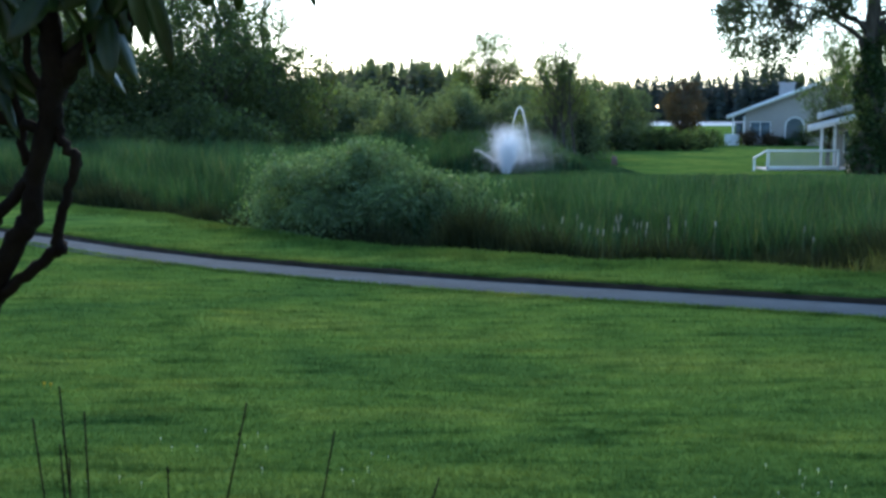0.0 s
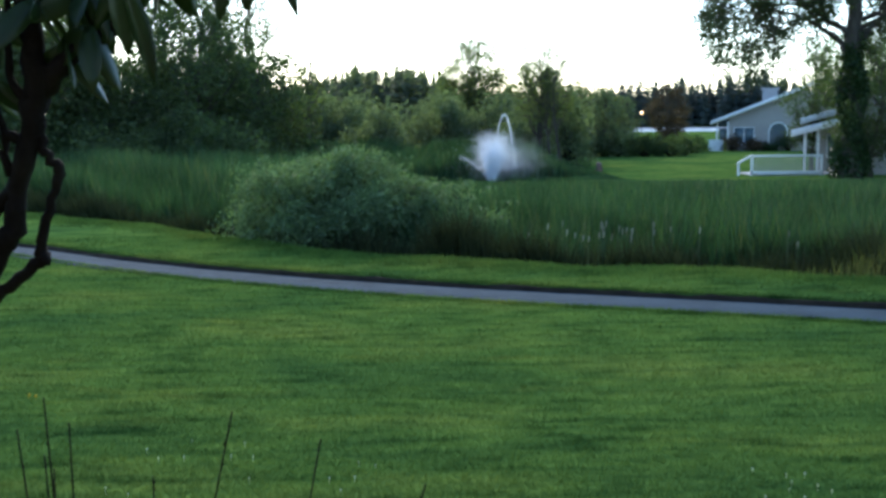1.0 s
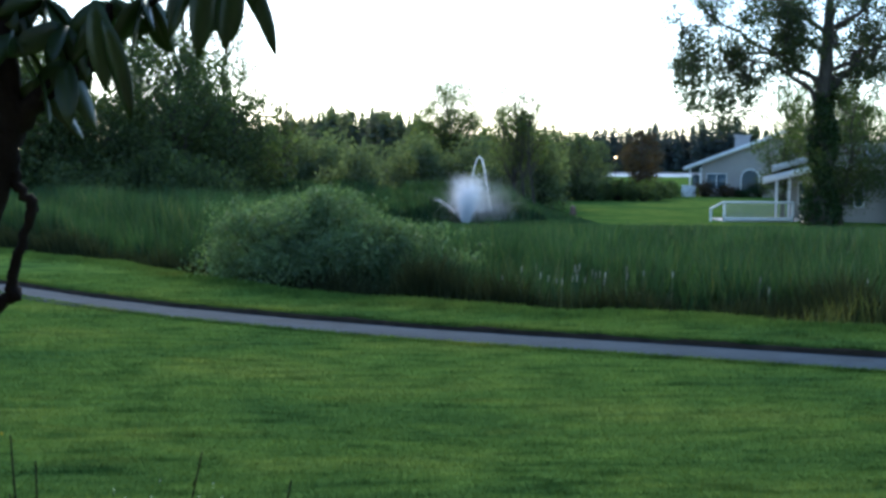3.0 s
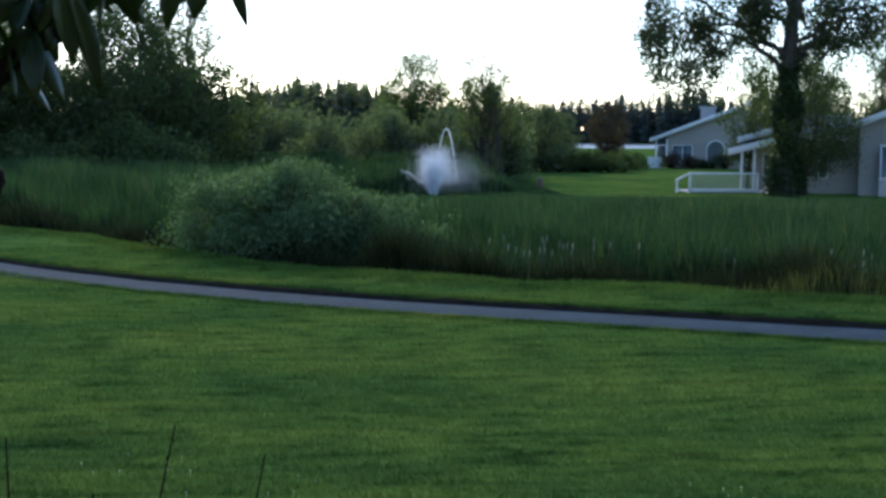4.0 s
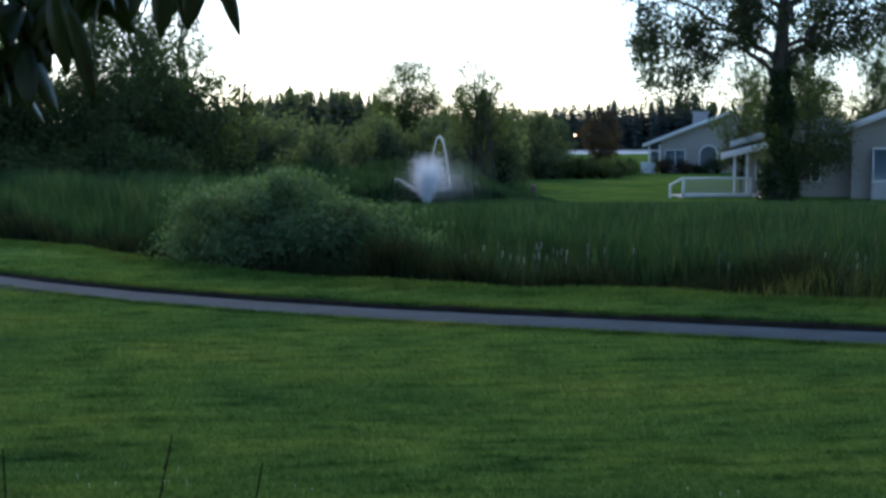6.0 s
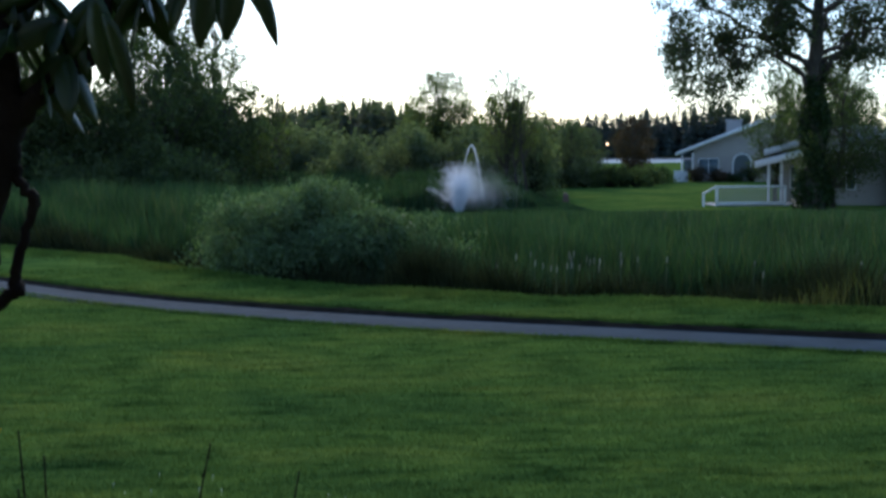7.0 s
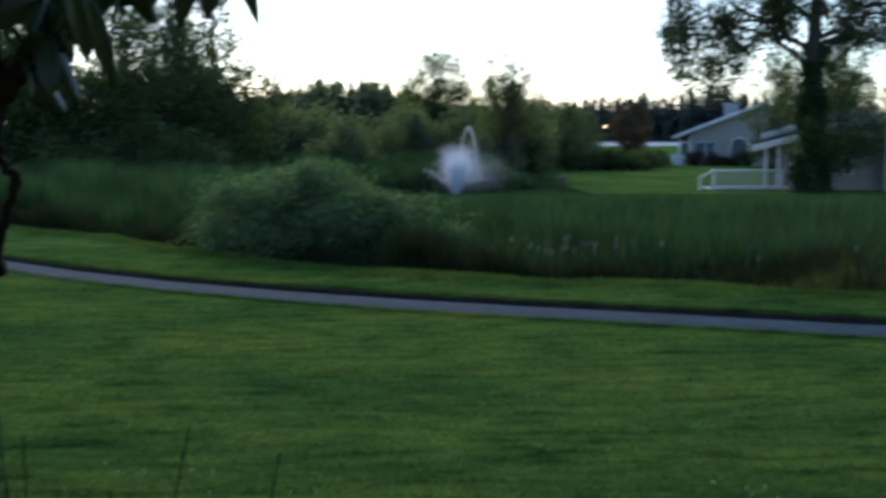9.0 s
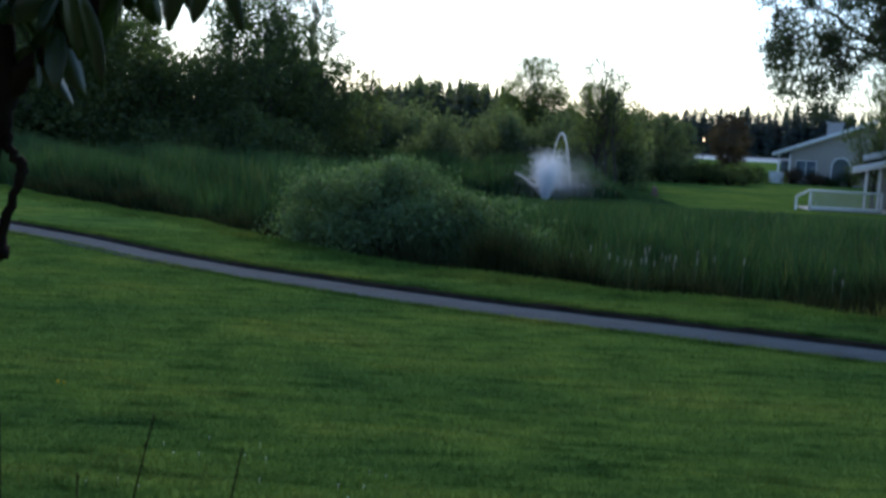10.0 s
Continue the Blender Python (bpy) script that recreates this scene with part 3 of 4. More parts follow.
# house by the lake: beige boards, one long rising roof slope, chimney
GX1, GY1 = 24.05, 92.0
h1 = thing("house", (GX1, GY1, -0.72), "low beige-grey house with rising white-edged roof", "house", "", -17)


def h1_top(x):
    return 2.9 + 0.385 * min(x, 7.2) - 0.385 * max(0, x - 7.2)


gable_wall(h1, 0.0, 11.0, 0.0, h1_top, 0.0)
for x in (0.0, 10.85):
    under("side_wall", mesh_of("side_wall", *box(x, 0.19, 0, x + 0.15, 9, h1_top(x + 0.075) - 0.03), M_SIDING), h1)
under("back_wall", mesh_of("back_wall", *box(0.15, 8.85, 0, 10.85, 9, 2.4), M_SIDING), h1)
roof_slab(h1, -1.4, 2.58, 7.2, 5.92, -0.6, 9.6)
roof_slab(h1, 12.2, 4.0, 7.2, 5.94, -0.6, 9.6)
chim = under("chimney", bevelled("chimney", [box(2.5, 2.5, 3.0, 3.7, 3.6, 5.2), box(2.4, 2.4, 5.1, 3.8, 3.7, 5.25)], M_CHIM, 0.02), h1, "pale boarded chimney")
window(h1, 0.45, 0.85, 1.95, 2.05, -0.02, 2)
# tall round-topped window
ap = [(3.1, 0.6)] + [(3.8 - 0.7 * math.cos(a), 1.75 + 0.7 * math.sin(a)) for a in np.linspace(0, math.pi, 12)] + [(4.5, 0.6)]
v, f = tube([(x, -0.03, z) for x, z in ap], 0.06, 6)
aw = under("window", mesh_of("window", v, f, M_WHITE, True), h1, "white arched window frame")
ring = np.array([(x, -0.012, z) for x, z in ap])
cv = np.concatenate([[(3.8, -0.012, 1.4)], ring])
under("pane", mesh_of("pane", cv, [(0, i, i + 1) for i in range(1, len(ring))] + [(0, len(ring), 1)], M_GLASS), aw)
for x in (-0.95, -0.1):
    under("post", bevelled("post", [box(x, -0.25, 0.0, x + 0.12, -0.12, 2.55)], M_WHITE, 0.01), h1, "white porch post")
under("porch_wall", bevelled("porch_wall", [box(-1.5, -0.8, 0.0, -0.35, -0.72, 1.05), box(-1.55, -0.84, 1.05, -0.3, -0.68, 1.12), box(-1.5, -0.72, 0, -1.42, 3, 1.05)], M_WHITE, 0.01), h1, "white boarded porch wall")
under("porch_window", mesh_of("porch_window", *box(-0.75, 0.3, 0.9, -0.15, 0.34, 2.0), M_GLASS), h1)
for i, (x, w, h) in enumerate([(24.0, 1.9, 1.35), (25.7, 1.7, 1.15), (26.9, 1.3, 0.8), (28.4, 2.2, 1.7)]):
    shrub("round_bush", x, 90.6, w, h, "clipped dark round bush against the house", M_PLUM if i < 2 else M_IVY, 170 + i, 0.12, 1400, w * 0.8, 0.6, "house bushes", "bush")

# house beside the pond: a gable end with a glazed bay, and a wall set back beside it
h2 = thing("house", (22.45, 51.6, -0.62), "beige-grey house with gable roof and bay window", "house", "", -22)


def h2_top(x):
    return 4.14 - 0.4 * abs(x - 1.78)


gable_wall(h2, 0.0, 3.56, 0.0, h2_top, 0.0)
for x in (0.0, 3.41):
    under("side_wall", mesh_of("side_wall", *box(x, 0.19, 0, x + 0.15, 8, h2_top(x + 0.075) - 0.03), M_SIDING), h2)
under("back_wall", mesh_of("back_wall", *box(0.15, 7.85, 0, 3.41, 8, 3.1), M_SIDING), h2)
roof_slab(h2, -0.45, 3.42, 1.78, 4.34, -0.55, 8.6)
roof_slab(h2, 4.05, 3.4, 1.78, 4.35, -0.55, 8.6)
gable_wall(h2, -2.2, -0.02, 0.0, lambda x: 2.75, 1.2, label="set-back beige-grey wall")
under("side_wall", mesh_of("side_wall", *box(-2.2, 1.4, 0, -2.05, 7.5, 2.72), M_SIDING), h2)
v = np.array([(-2.7, 0.7, 2.72), (-0.36, 0.7, 2.72), (-0.36, 4.4, 3.75), (-2.7, 4.4, 3.75)])
w = np.concatenate([v, v + (0, 0, 0.14)])
rf = under("roof", mesh_of("roof", w, [(0, 3, 2, 1), (4, 5, 6, 7), (0, 1, 5, 4), (1, 2, 6, 5), (2, 3, 7, 6), (3, 0, 4, 7)], M_ROOF), h2, "shallow grey shingle roof")
under("fascia", bevelled("fascia", [box(-2.72, 0.64, 2.62, -0.36, 0.69, 2.88)], M_WHITE, 0.006), rf, "white painted fascia board")
bay = under("bay", bevelled("bay", [box(0.86, -0.7, 0.0, 3.48, -0.04, 0.98)], M_CHIM, 0.01), h2, "pale boarded base of the bay")
for k in range(3):
    a, b = 0.93 + k * 0.85, 0.93 + (k + 1) * 0.85 - 0.06
    v = np.array([(a, -0.66, 0.96), (b, -0.66, 0.96), (b, -0.62, 1.85), (a, -0.62, 1.85), (b, -0.08, 2.4), (a, -0.08, 2.4)])
    under("pane", mesh_of("pane", v, [(0, 1, 2, 3), (3, 2, 4, 5)], M_GLASS), bay)
for k in range(4):
    a = 0.9 + k * 0.85
    v, f = tube([(a, -0.68, 0.9), (a, -0.64, 1.88), (a, -0.35, 2.26), (a, -0.04, 2.45)], 0.04, 6)
    under("glazing_bar", mesh_of("glazing_bar", v, f, M_WHITE, True), bay)
under("bay_sill", bevelled("bay_sill", [box(0.84, -0.72, 0.93, 3.5, -0.6, 1.0)], M_WHITE, 0.01), bay)
under("bay_head", bevelled("bay_head", [box(0.84, -0.1, 2.4, 3.5, -0.02, 2.49)], M_WHITE, 0.01), bay)
window(h2, -1.75, 0.9, -1.4, 1.9, 1.18, 1)

# its low porch wing, with posts and a white-railed deck
wing = thing("porch", (18.0, 55.5, -0.62), "low white-posted porch wing with shallow roof", "porch", "", -17)
gable_wall(wing, 0.9, 4.6, 0.0, lambda x: 2.28 + 0.24 * (x - 0.9), 1.2)
roof_slab(wing, -0.45, 2.18, 4.4, 3.45, -0.4, 3.5)
roof_slab(wing, 0.0, 2.75, 4.4, 4.0, 1.6, 4.5)
for x in (0.15, 0.75):
    under("post", bevelled("post", [box(x, 0.0, 0.0, x + 0.13, 0.13, 2.2 + 0.25 * x)], M_WHITE, 0.01), wing, "white square porch post")
window(wing, 1.3, 0.9, 2.2, 1.9, 1.18, 2)

deck = thing("deck_railing", (15.0, 53.3, -0.58), "white wooden deck railing at the lawn edge", "railing")
under("top_rail", bevelled("top_rail", [box(0, -0.07, 0.96, 3.35, 0.07, 1.06)], M_WHITE, 0.015), deck)
under("bottom_rail", bevelled("bottom_rail", [box(0, -0.05, 0.16, 3.35, 0.05, 0.3)], M_WHITE, 0.01), deck)
for x in (0.0, 3.25):
    under("post", bevelled("post", [box(x, -0.05, 0.0, x + 0.1, 0.05, 1.0)], M_WHITE, 0.01), deck)
me = bevelled("baluster", [box(-0.016, -0.016, 0.3, 0.016, 0.016, 0.97)], M_CHIM, 0)
for k in range(26):
    b = under("baluster", me, deck)
    b.location = (0.16 + k * 0.12, 0, 0)
side = np.array([(-0.62, -0.06, 0.62), (0.02, -0.06, 0.98), (0.02, 0.06, 0.98), (-0.62, 0.06, 0.62)])
w = np.concatenate([side, side + (0, 0, 0.09)])
under("stair_rail", mesh_of("stair_rail", w, [(0, 3, 2, 1), (4, 5, 6, 7), (0, 1, 5, 4), (1, 2, 6, 5), (2, 3, 7, 6), (3, 0, 4, 7)], M_WHITE), deck, "sloping white stair rail")
under("stair_post", bevelled("stair_post", [box(-0.62, -0.05, 0, -0.53, 0.05, 0.66)], M_WHITE, 0.01), deck)
under("deck_floor", bevelled("deck_floor", [box(0, 0.05, 0.05, 5.0, 2.2, 0.16)], M_CHIM, 0.01), deck)

# broad old tree with ivy on its trunk


def big_tree():
    rng = np.random.default_rng(77)
    x, y = 18.4, 50.0
    z0 = float(ground_height(x, y)) - 0.05
    t = thing("tree", (x, y, z0), "broad old tree with ivy-covered trunk and hanging boughs", "tree")
    stem = np.array([(0, 0, 0), (0.0, 0, 1.5), (0.03, 0, 3.0), (-0.02, 0, 4.5), (-0.08, 0, 6.0), (0.05, 0, 7.5), (0.1, 0, 9.5), (0.2, 0, 12.0)])
    limbs = [tube(stem, [0.56, 0.44, 0.39, 0.35, 0.31, 0.27, 0.2, 0.08], 14, 0.04, rng)]
    cl, tips = [], []
    boughs = [(5.9, (-2.2, -0.6, 7.0)), (6.3, (-4.2, -0.3, 7.3)), (6.8, (-5.6, 0.4, 7.6)), (7.2, (-6.4, -0.4, 8.6)), (6.4, (1.8, -0.6, 7.2)), (7.0, (3.6, 0.3, 7.7)),
              (7.6, (5.4, -0.5, 8.4)), (8.0, (-2.2, 1.2, 9.4)), (8.4, (2.2, 1.0, 9.6)), (8.8, (0.2, -1.4, 10.4)), (9.2, (-4.4, 0.2, 10.2)), (9.4, (4.4, 0.2, 10.2)), (10, (0, 0.5, 12.2)), (6.9, (6.6, 0.2, 8.4))]
    for h, e in boughs:
        b = (np.interp(h, stem[:, 2], stem[:, 0]), 0, h - 0.8)
        line = bent(b, e, 0.12, rng, 8, 0.03)
        limbs.append(tube(line, np.linspace(0.12, 0.025, 8), 7))
        tips += list(line[2:])
    tips = np.array(tips)
    # leafy twigs fill the space under and over the boughs, hanging lowest to one side
    for k in range(300):
        x1 = rng.uniform(-6.9, 7.0) if k % 8 else rng.uniform(-6.7, -3.0)
        low = np.interp(x1, [-6.9, -6.2, -5.6, -3.8, -2.9, -1.2, 0.8, 3, 5, 7], [6.2, 4.6, 4.1, 4.4, 6.0, 6.8, 6.3, 6.5, 7.1, 7.7])
        if abs(x1) < 1.0 and k % 3:
            x1 += math.copysign(1.3, x1)
        q = np.array([x1, rng.normal(0, 1.1), rng.uniform(low, 10.4 if k % 8 else 8)])
        p = tips[np.argmin(np.linalg.norm((tips - q) * (1, 1, 0.6), axis=1))]
        limbs.append(tube(bent(p, q, 0.08, rng, 5, 0.05), np.linspace(0.03, 0.006, 5), 4))
        cl.append((*q, rng.uniform(0.3, 0.7)))
        cl.append((*(q + (p - q) * rng.uniform(0.15, 0.5) + rng.normal(0, 0.15, 3)), rng.uniform(0.25, 0.45)))
    v, f = join(limbs)
    under("trunk", mesh_of("trunk", v, f, M_BARK, True), t)
    under("crown", leaf_mesh("crown", crown_points(rng, cl, 400), 0.125, rng, M_OLD, 0.6, 0.6), t)
    n = 11000
    h = rng.uniform(0, 1, n) ** 0.85 * 5.4 + rng.exponential(0.25, n)
    a = rng.uniform(0, 2 * np.pi, n)
    r = (0.46 + 0.36 * np.clip(1.9 - h, 0, 2) * 0.45 + 0.14 * np.sin(h * 2.3 + a * 2) - 0.07 * np.clip(h - 4.6, 0, 2)) * rng.uniform(0.75, 1.2, n)
    pts = np.stack([np.cos(a) * r, np.sin(a) * r, h], 1)
    under("ivy", leaf_mesh("ivy", pts, 0.14, rng, M_IVY, 0.8, 0.5), t, "dense dark ivy round the trunk")


big_tree()
for i, (x, y, h, s, m) in enumerate([(19.35, 57.8, 6.9, 1.55, M_TREE), (19.55, 50.6, 6.9, 2.3, M_TREE), (22.6, 62, 7.4, 2.2, M_TREE_PALE), (30.1, 66, 9.4, 1.5, M_TREE), (32.5, 68, 7.9, 2.1, M_TREE), (26.5, 66, 6.2, 1.8, M_BRUSH), (22.0, 57, 6.9, 1.7, M_TREE)]):
    tree("tree", x, y, h, s, "light green young tree beside the houses", m, 200 + i, bare=0.24, clumps=64, leaf=0.1, per=1300 if i in (3, 4) else 720, trunk=0.09, clump=0.4, shape=0.75, group="garden trees")
rng = np.random.default_rng(31)
cx, cy = 25.3, 47.5
c = thing("conifer", (cx, cy, float(ground_height(cx, cy))), "dark garden conifer with drooping boughs", "tree")
v, f = tube([(0, 0, 0), (0, 0, 7.4)], [0.14, 0.02], 8)
under("trunk", mesh_of("trunk", v, f, M_BARK, True), c)
v, f = conifer_arrays(rng, 0, 0, 0, 7.6, 1.6, 40, 24)
under("crown", mesh_of("crown", v, f, M_CONIFER), c)

pl = thing("garden_stump", (8.55, 57.5, float(ground_height(8.55, 57.5))), "small rusty-brown stump on the far lawn", "stump")
v, f = tube([(0, 0, 0), (0.01, 0, 0.2), (0, 0.02, 0.42), (0.02, 0, 0.5)], [0.2, 0.16, 0.15, 0.1], 10, 0.06, rng)
under("stump_wood", mesh_of("stump_wood", v, f, M_RUST, True), pl)
x, y = polar(10.5, 180)
lp = thing("shore_lamp", (x, y, float(ground_height(x, y))), "small warm lamp on a post near the lake", "lamp")
v, f = tube([(0, 0, 0), (0, 0, 2.9)], [0.06, 0.04], 8)
under("post", mesh_of("post", v, f, M_BARK, True), lp)
v, f = tube([(0, 0, 2.9), (0, 0, 3.02), (0, 0, 3.2), (0, 0, 3.3)], [0.05, 0.12, 0.12, 0.04], 10)
under("globe", mesh_of("globe", v, f, M_LAMP, True), lp)

# ---- reeds and bank ----
rng = np.random.default_rng(12)


def reed_bed(name, n, x0, x1, near, far, high, seed, label, material=M_REED, width=0.032, lean=0.3):
    r = np.random.default_rng(seed)
    x = r.uniform(x0, x1, n)
    u = r.uniform(0, 1, n) ** 1.25
    a, b = crest(x) + near, far(x)
    y = a + u * np.maximum(b - a, 0.2)
    z = np.maximum(ground_height(x, y), -0.95)
    hump = 0.86 + 0.14 * np.sin(x * 1.3 + y * 0.7) + 0.08 * np.sin(x * 3.7 - y)
    h = high(x, y) * hump * r.uniform(0.72, 1.08, n)
    drop = np.interp(x / y, [-0.12, -0.06, 0.0], [0.016, 0.026, 0.054])
    h = np.minimum(h, np.where(y < 52, 2.25 - drop * y - z, 9) * (0.93 + 0.07 * np.sin(x * 2.1 + y * 0.9)) * r.normal(0.98, 0.08, n)).clip(0.12, 3)
    w = width * (1 + (y - 18).clip(0, 40) * 0.03)
    me = blade_mesh(name, np.stack([x, y, z], 1), h, w, lean, r, material, 2)
    return tagged(new(name, me), label, "reeds", kind="stuff")


def bed_far(x):
    return np.interp(x, [-30, -12, -6, -2, 1, 4, 12, 30], [46, 47, 47, 48, 49, 46, 45, 44])


reed_bed("reeds", 130000, -24, 16, 2.3, bed_far, lambda x, y: np.interp(x, [-10, -2, 0.5, 2, 8, 14], [2.2, 2.15, 1.9, 1.85, 1.85, 1.8]), 13, "dense green cattail reeds standing in the pond")
reed_bed("far_reeds", 36000, -9, 8.5, 34, lambda x: 64 + 0 * x, lambda x, y: 1.75 * np.clip((0.135 - x / y) / 0.05, 0.08, 1), 16, "tall green reeds behind the fountain")
# added stalks: their dark colour makes the shaded band below the green leaves
reed_bed("dead_shade_reeds", 65000, -13, 15, 1.0, lambda x: crest(x) + 3.4, lambda x, y: 1.3 + 0.14 * np.sin(x * 2.3) + 0.1 * np.sin(x * 5.1), 17, "dead reed stalks, coloured dark for the shade under the green leaves", M_DEAD_SHADE, 0.028, 0.35)
reed_bed("bank_grass", 1500, -14, 16, 0.9, lambda x: crest(x) + 1.8, lambda x, y: 0.4 + 0 * x, 14, "rough uncut grass below the lawn edge", M_REED, 0.014, 0.5)
reed_bed("dry_grass", 3000, 4.2, 14, 0.3, lambda x: crest(x) + 1.3, lambda x, y: 0.72 * (0.55 + 0.45 * np.sin(x * 1.7 - 2.7)), 15, "dry yellowed grass along the bank", M_DRY, 0.012, 0.5)
# pale seed heads
n = 30
x = np.concatenate([rng.normal(2.7, 0.45, 16), rng.uniform(1.2, 7.5, n - 16)])
y = crest(x) + rng.uniform(0.9, 1.6, n)
hz = rng.uniform(0.42, 0.68, n)
parts = [tube([(a, b, c - 0.1), (a + 0.008, b, c - 0.06), (a + 0.01, b, c - 0.01), (a + 0.01, b, c + 0.02)], [0.004, 0.012, 0.014, 0.005], 6) for a, b, c in zip(x, y, hz)]
v, f = join([tube([(a, b, -0.95), (a, b, c - 0.1)], 0.005, 4) for a, b, c in zip(x, y, hz)])
tagged(new("seed_stalks", mesh_of("seed_stalks", v, f, M_REED, True)), "green stalks of the cattail seed heads", "reeds", kind="stuff")
v, f = join(parts)
tagged(new("seed_heads", mesh_of("seed_heads", v, f, M_HEAD, True)), "pale fluffy cattail seed heads among reeds", "reeds", kind="stuff")


def willow(x, y, wide, deep, high, count, seed, label):
    """A spreading willow: arching stems from one foot, a dense leafy canopy over a bare shaded base."""
    rng = np.random.default_rng(seed)
    z0 = float(ground_height(x, y)) - 0.03
    t = thing("willow_shrub", (x, y, z0), label, "shrub")
    stems, cl = [], []
    for i in range(90):
        a, u = rng.uniform(0, 2 * math.pi), math.sqrt(rng.uniform(0, 1))
        top = high * (1 - 0.34 * u ** 4) * rng.uniform(0.88, 1.0)
        h = top * (1 - 0.45 * rng.uniform(0, 1) ** 1.6)
        p = np.array([math.cos(a) * u * wide * 0.46, math.sin(a) * u * deep * 0.46, h])
        line = bent((p[0] * 0.12, p[1] * 0.12, 0), p, 0.1, rng, 6, 0.025)
        stems.append(tube(line, np.linspace(0.03, 0.004, 6), 5))
        cl.append((*p, rng.uniform(0.07, 0.13) * wide))
        for _ in range(2):
            q = p + rng.normal(0, 1, 3) * (0.2, 0.2, 0.1) + (0, 0, 0.16)
            stems.append(tube(bent(p, q, 0, rng, 3, 0.05), np.linspace(0.005, 0.002, 3), 4))
            cl.append((*q, 0.13))
    v, f = join(stems)
    under("stem", mesh_of("stem", v, f, M_TWIG, True), t)
    pts = crown_points(rng, cl, count / sum(c[3] ** 2 for c in cl), 0.6)
    pts = pts[pts[:, 2] > high * 0.3]
    under("foliage", leaf_mesh("foliage", pts, 0.075, rng, M_SHRUB, 0.32), t)


willow(-1.8, 21.2, 3.9, 2.8, 2.6, 42000, 300, "grey-green willow shrub spreading over the bank")
willow(0.1, 20.8, 2.6, 1.6, 1.95, 11000, 301, "low grey-green willow growth beside the reeds")

# ---- lawn grass ----
def lawn_blades(name, n, seed, hmin, hmax, wide, pick):
    r = np.random.default_rng(seed)
    x, y = pick(r, n)
    keep = (y > path_edge(x) + 0.035) | (y < path_edge(x) - PATH_WIDE * 1.13)
    keep &= y < crest(x) + 0.15
    x, y = x[keep], y[keep]
    me = blade_mesh(name, np.stack([x, y, ground_height(x, y) - 0.004], 1), r.uniform(hmin, hmax, len(x)), wide * (0.6 + y / 18), 0.9, r, M_BLADE)
    return tagged(new(name, me), "short mown lawn grass with small tufts", "grass", kind="stuff")


def wedge(r, n):
    y = 5.8 + 16 * r.uniform(0, 1, n) ** 1.25
    return r.uniform(-0.52, 0.56, n) * (y + 1.5), y


def along(r, n):
    x = r.uniform(-9, 9, n)
    far = r.uniform(0, 1, n) < 0.5
    return x, np.where(far, path_edge(x) + 0.04 + r.exponential(0.06, n), path_edge(x) - PATH_WIDE * 1.15 - r.exponential(0.05, n))


def rim(r, n):
    x = r.uniform(-14, 13, n)
    return x, crest(x) - r.exponential(0.35, n)


lawn_blades("grass", 310000, 400, 0.02, 0.05, 0.009, wedge)
lawn_blades("path_grass", 24000, 401, 0.03, 0.075, 0.008, along)
lawn_blades("rim_grass", 40000, 402, 0.03, 0.1, 0.009, rim)

# clover and dandelion heads
def flowers(name, pts, material, size, label):
    r = np.random.default_rng(500)
    parts = []
    for a, b in pts:
        z = float(ground_height(a, b))
        h = r.uniform(0.025, 0.045)
        parts.append(tube([(a, b, z), (a, b, z + h)], 0.002, 4))
        parts.append(tube([(a, b, z + h - 0.004), (a, b, z + h + size * 0.4), (a, b, z + h + size)], [size * 0.45, size * 0.75, size * 0.2], 8, 0.1, r))
    v, f = join(parts)
    tagged(new(name, mesh_of(name, v, f, material, True)), label, "flowers", kind="stuff")


r = np.random.default_rng(501)
spots = [(r.normal(cx, s), r.normal(cy, s)) for cx, cy, s, k in ((-1.55, 7.6, 0.35, 7), (-0.7, 7.4, 0.35, 7), (2.35, 6.9, 0.16, 8), (1.95, 6.8, 0.2, 3), (-1.9, 6.9, 0.3, 3)) for _ in range(k)]
flowers("clover_flowers", spots, M_CLOVER, 0.008, "small white clover heads in the lawn")
flowers("dandelion", [(-3.3, 9.3), (-3.24, 9.28)], M_YELLOW, 0.018, "small yellow dandelion heads in the lawn")


